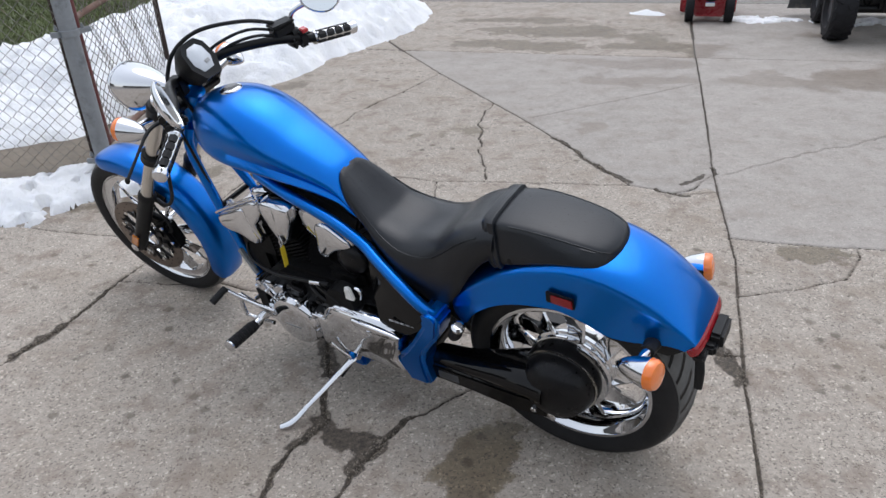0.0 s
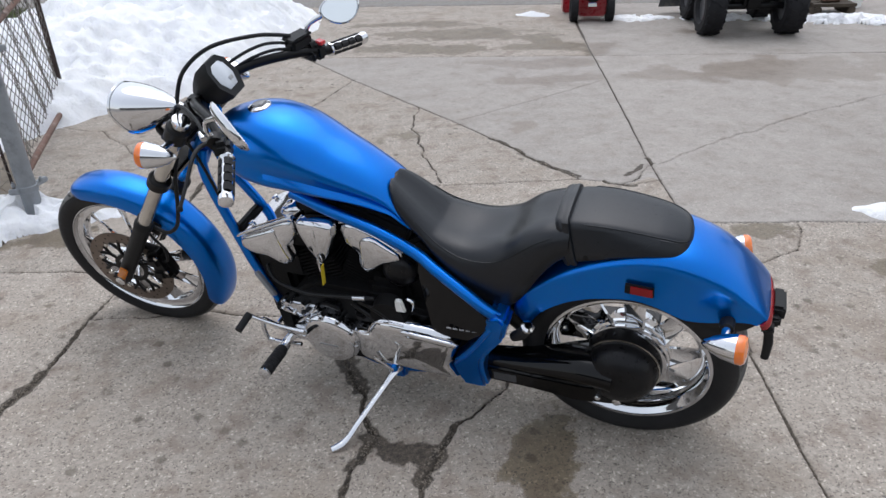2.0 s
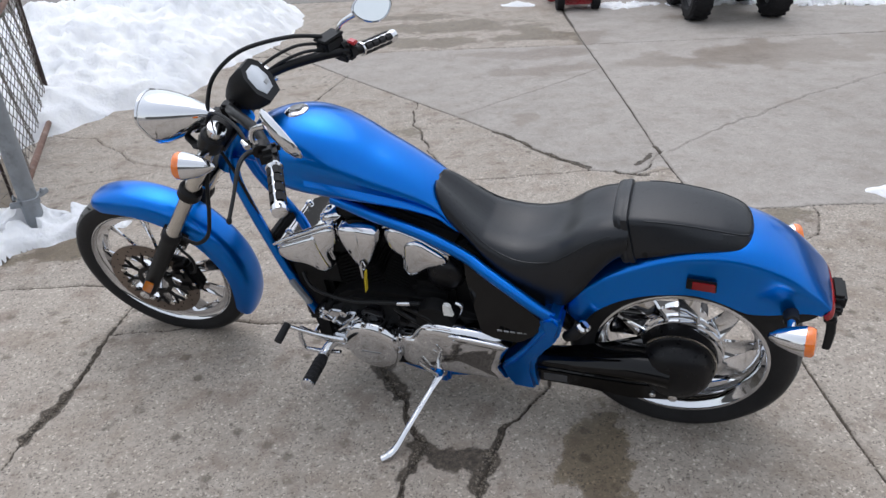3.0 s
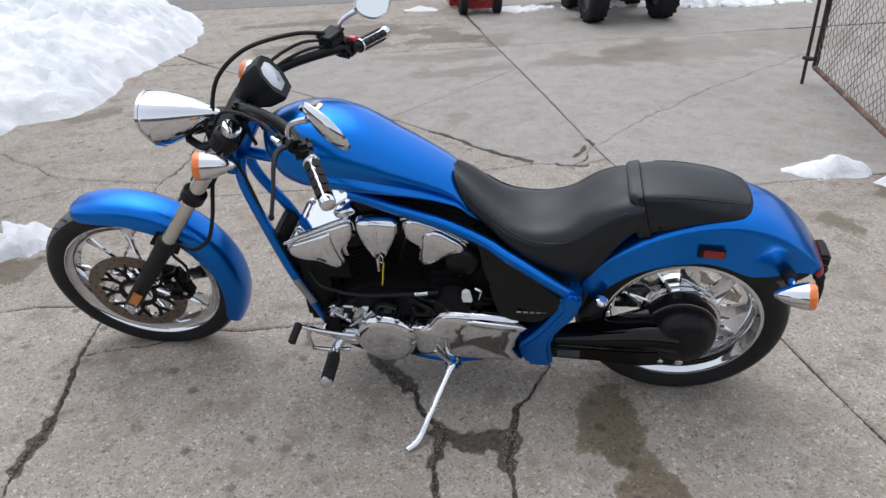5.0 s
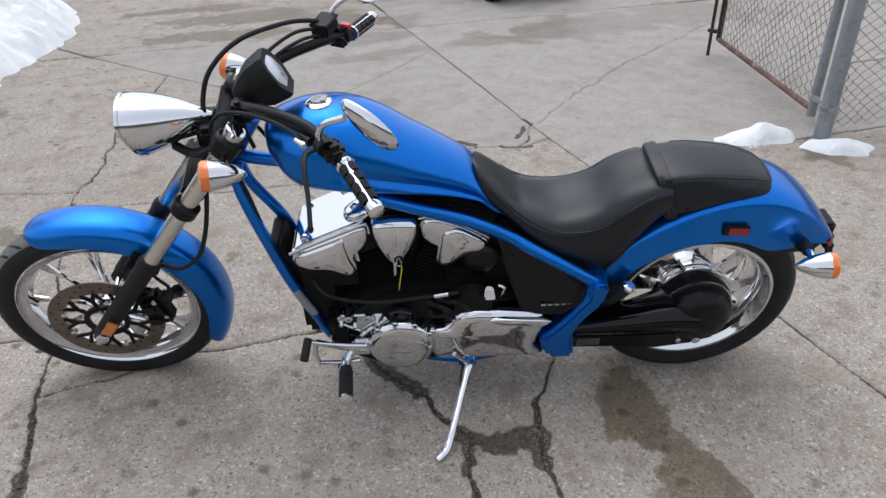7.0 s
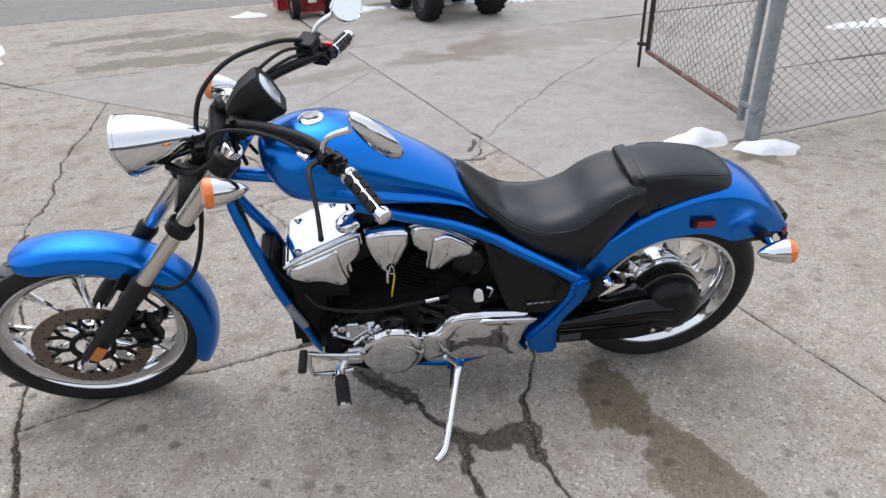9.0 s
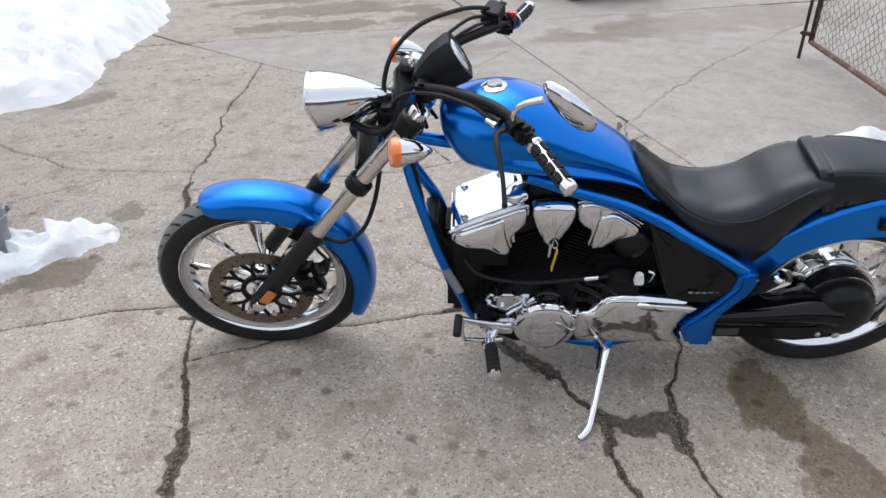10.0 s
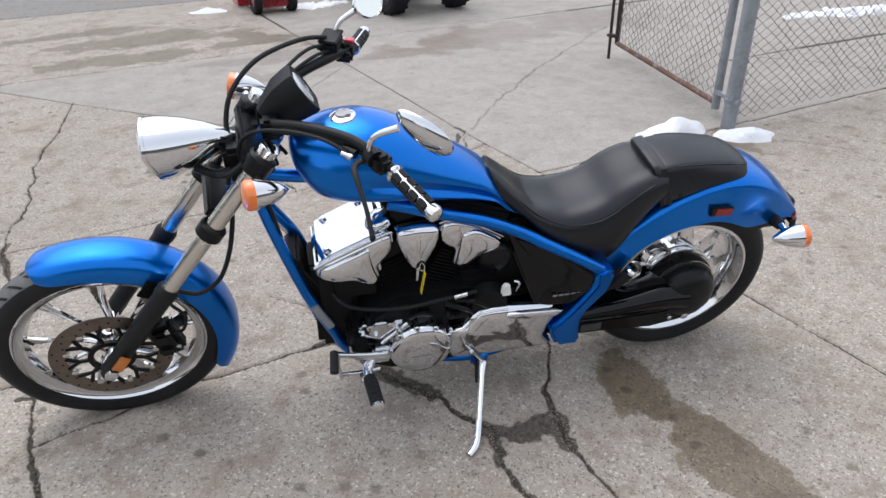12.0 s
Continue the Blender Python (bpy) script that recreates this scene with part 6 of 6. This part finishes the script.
# Damp areas, alike.
DAMP = [(0.06, 1.55, 0.30, 0.125, 72, 1.0), (-0.03, 1.2, 0.38, 0.135, 74, 1.0), (-0.12, 0.8, 0.4, 0.14, 76, 1.0), (1.55, 5.62, 0.55, 0.15, -10, 1.0), (3.2, 5.35, 0.8, 0.36, -15, 1.0), (2.05, 6.8, 0.7, 0.20, -62, 1.0), (1.3, 7.6, 1.0, 0.34, -16, 0.95), (0.75, 7.1, 0.8, 0.26, -18, 0.9), (2.0, 6.75, 0.9, 0.2, -16, 0.85), (1.6, 6.15, 0.65, 0.22, -20, 0.9),
        (3.7, 5.25, 1.0, 0.45, -15, 0.95), (2.6, 5.45, 0.7, 0.2, -10, 0.9), (4.8, 5.0, 0.9, 0.55, -15, 0.95), (0.95, 4.52, 0.22, 0.16, 70, 0.72), (0.0, 4.55, 0.3, 0.22, 0, 0.45), (-1.2, 6.0, 0.5, 0.25, 30, 0.5), (1.5, 2.77, 0.34, 0.11, -16, 0.8),
        (-1.4, 4.0, 0.3, 0.14, 20, 0.45), (-1.75, 3.6, 0.4, 0.12, 10, 0.7), (2.5, 2.4, 0.4, 0.16, 0, 0.7), (0.9, 8.3, 0.9, 0.22, -16, 0.85), (3.6, 6.9, 0.6, 0.2, -16, 0.6), (0.15, 2.05, 0.3, 0.12, 0, 0.5), (-0.9, 3.2, 0.4, 0.2, 0, 0.35), (1.9, 2.2, 0.5, 0.3, 0, 0.35)]


def lattice(x, y, seed):
    """Smooth value noise from -1 to 1 on arrays."""
    xi, yi = np.floor(x).astype(np.int64), np.floor(y).astype(np.int64)
    fx, fy = x - xi, y - yi
    fx, fy = fx * fx * (3 - 2 * fx), fy * fy * (3 - 2 * fy)

    def h(a, b):
        n = (a * 374761393 + b * 668265263 + seed * 974711) & 0xFFFFFFFF
        n = ((n ^ (n >> 13)) * 1274126177) & 0xFFFFFFFF
        return ((n ^ (n >> 16)) & 0xFFFF) / 32767.5 - 1
    return (h(xi, yi) * (1 - fx) + h(xi + 1, yi) * fx) * (1 - fy) + (h(xi, yi + 1) * (1 - fx) + h(xi + 1, yi + 1) * fx) * fy


def spaced(*tiers):
    """Grid lines, finer where the walk passes near: start, end and step of each stretch."""
    return np.concatenate([np.arange(a, b - 0.3 * h, h) for a, b, h in tiers])


gx_ = spaced((-5.6, -3.0, 0.04), (-3.0, -2.3, 0.018), (-2.3, 2.2, 0.0078), (2.2, 4.2, 0.0125), (4.2, 5.0, 0.019), (5.0, 9.0, 0.045))
gy_ = spaced((-2.6, 0.5, 0.05), (0.5, 0.9, 0.02), (0.9, 4.3, 0.0078), (4.3, 7.0, 0.0105), (7.0, 11.6, 0.025))
X, Y = np.meshgrid(gx_, gy_)
step = np.maximum(np.gradient(gx_)[None, :], np.gradient(gy_)[:, None])
WX = lattice(X * 5, Y * 5, 1) * 0.6 + lattice(X * 14, Y * 14, 2) * 0.35 + lattice(X * 40, Y * 40, 3) * 0.15
WY = lattice(X * 5, Y * 5, 4) * 0.6 + lattice(X * 14, Y * 14, 5) * 0.35 + lattice(X * 40, Y * 40, 6) * 0.15
gap = np.full(X.shape, 9.0)
faint = np.full(X.shape, 1.0)
core = np.zeros(X.shape, bool)
for half, wander, pts in CRACKS:
    dist = np.full(X.shape, 9.0)
    px, py = X + WX * wander, Y + WY * wander
    for (ax, ay), (bx, by) in zip(pts, pts[1:]):
        ex, ey = bx - ax, by - ay
        s = np.clip(((px - ax) * ex + (py - ay) * ey) / (ex * ex + ey * ey), 0, 1)
        dist = np.minimum(dist, np.hypot(px - ax - s * ex, py - ay - s * ey))
    width = max(half * 0.82, 0.0046) * (1 + 0.45 * lattice(X * 6, Y * 6, 9) + 0.35 * lattice(X * 30, Y * 30, 10)) + 0.16 * (step - 0.0078)
    width = np.maximum(width, 0.56 * step)
    faint = np.where(dist / width < gap, 1.0 if half > 0.0035 else 0.72 if half > 0.0025 else 0.5, faint)
    gap = np.minimum(gap, dist / width)
    core |= dist < np.maximum(half * 0.6, step * 0.75)


def blobs(rows):
    out = np.zeros(X.shape)
    for cx, cy, la, lb, deg, much in rows:
        c, s = math.cos(radians(deg)), math.sin(radians(deg))
        u, v = (X - cx) * c + (Y - cy) * s, -(X - cx) * s + (Y - cy) * c
        out = np.maximum(out, much * np.exp(-((u / la) ** 2 + (v / lb) ** 2)))
    return out


damp = blobs(DAMP)
bed = np.zeros(X.shape)
for half, pts in BEDS:
    px, py = X + WX * 0.034, Y + WY * 0.034
    for (ax, ay), (bx, by) in zip(pts, pts[1:]):
        ex, ey = bx - ax, by - ay
        s = np.clip(((px - ax) * ex + (py - ay) * ey) / (ex * ex + ey * ey), 0, 1)
        d = np.hypot(px - ax - s * ex, py - ay - s * ey) / (half * (0.86 + 0.42 * lattice(X * 12, Y * 12, 12) + 0.35 * lattice(X * 45, Y * 45, 13)))
        bed = np.maximum(bed, np.clip(1.55 - d, 0, 1))
for cx, cy, r in SPOTS:
    bed = np.maximum(bed, 0.44 * np.clip(1.6 - np.hypot(X + WX * 0.02 - cx, Y + WY * 0.02 - cy) / r, 0, 1))
# Loose grit lying in the dirt beds and the wider cracks.
rnd = random.Random(5)
grit_v, grit_f = [], []
sites = np.argwhere((bed > 0.5) & (step < 0.012) & (Y > 0.95))
lines = np.argwhere((gap < 0.75) & (step < 0.012) & (Y > 0.95) & (faint > 0.9))
for pool, many in ((sites, 2600), (lines, 1500)):
    for k in range(many):
        j, i = pool[rnd.randrange(len(pool))]
        r = rnd.choice((0.0016, 0.0022, 0.003, 0.0045))
        cx, cy, cz = X[j, i] + rnd.uniform(-0.005, 0.005), Y[j, i] + rnd.uniform(-0.005, 0.005), -0.006 - 0.008 * (gap[j, i] < 0.8)
        a = rnd.uniform(0, 6.28)
        n = len(grit_v)
        for q in range(4):
            w = r * rnd.uniform(0.7, 1.3)
            grit_v.append((cx + w * math.cos(a + q * 1.57), cy + w * math.sin(a + q * 1.57), cz + rnd.uniform(0, 0.4) * r))
        grit_v.append((cx, cy, cz + r * rnd.uniform(0.7, 1.1)))
        grit_v.append((cx, cy, cz - r))
        for q in range(4):
            grit_f += [(n + q, n + (q + 1) % 4, n + 4), (n + (q + 1) % 4, n + q, n + 5)]
wear = np.clip(np.maximum(np.clip(1.3 - 0.8 * gap, 0, 1) * faint, bed), 0, 1)
Z = -0.014 * np.clip(1.35 - gap, 0, 1) - 0.006 * bed * np.clip(1.6 - gap * 0.2, 0, 1) + 0.0012 * lattice(X * 3, Y * 3, 20) + 0.0007 * lattice(X * 22, Y * 22, 21) * (step < 0.02)
Z -= 0.05 * np.clip((np.hypot(X, Y - 2) - 40), 0, 1)

# Parts of the slab that the openings divide.
ny, nx = X.shape
open_cell = ~(core[:-1, :-1] | core[1:, :-1] | core[:-1, 1:] | core[1:, 1:])
lab = np.where(open_cell, np.arange(1, open_cell.size + 1).reshape(open_cell.shape), 0)
lab = lab.astype(np.int64)
for _ in range(400):
    old = lab.copy()
    for axis in (0, 1):
        for flip in (False, True):
            A = np.flip(lab, axis) if flip else lab
            A = A if axis == 0 else A.T
            run = np.zeros(A.shape[1], np.int64)
            for r in range(A.shape[0]):
                run = np.where(A[r] > 0, np.maximum(run, A[r]), 0)
                A[r] = run
    if np.array_equal(old, lab):
        break
ids, counts = np.unique(lab[lab > 0], return_counts=True)
small = ids[counts < 700]
lab[np.isin(lab, small)] = 0
for _ in range(200):
    if not (lab == 0).any():
        break
    pad = np.pad(lab, 1)
    near = np.maximum.reduce([pad[:-2, 1:-1], pad[2:, 1:-1], pad[1:-1, :-2], pad[1:-1, 2:]])
    lab = np.where(lab == 0, near, lab)

drive = thing("pavement", Matrix.Identity(4), "weathered grey concrete driveway, cracked, stained and damp in places", "driveway", kind="structure")
index = np.arange(ny * nx).reshape(ny, nx)
xyz = np.stack([X, Y, Z], -1).reshape(-1, 3)
wear, damp = wear.reshape(-1), damp.reshape(-1)
for k in np.unique(lab):
    jj, ii = np.nonzero(lab == k)
    quads = np.stack([index[jj, ii], index[jj, ii + 1], index[jj + 1, ii + 1], index[jj + 1, ii]], -1)
    used, inv = np.unique(quads.reshape(-1), return_inverse=True)
    me = bpy.data.meshes.new("slab")
    me.vertices.add(len(used))
    me.vertices.foreach_set("co", xyz[used].astype(np.float32).reshape(-1))
    me.loops.add(len(quads) * 4)
    me.loops.foreach_set("vertex_index", inv.astype(np.int32))
    me.polygons.add(len(quads))
    me.polygons.foreach_set("loop_start", np.arange(0, len(quads) * 4, 4, dtype=np.int32))
    me.update(calc_edges=True)
    me.shade_smooth()
    for nm, arr in (("wear", wear), ("damp", damp)):
        at = me.attributes.new(nm, "FLOAT", "POINT")
        at.data.foreach_set("value", arr[used].astype(np.float32))
    cy, cx = Y[jj, ii].mean(), X[jj, ii].mean()
    street = cy > 9.88 - 0.31 * cx
    newer = cy + 0.28 * (cx - 1.4) > 3.3 and cx > -0.55 + (7.45 - cy) * 0.393
    me.materials.append(ROAD if street else SMOOTH if newer else CONCRETE)
    ob = new("slab", me)
    ob.parent = drive
me = bpy.data.meshes.new("grit")
me.from_pydata(grit_v, [], grit_f)
me.materials.append(GRAVEL)
tagged(new("grit", me), "loose brown grit lying in the cracks", "grit", kind="stuff")
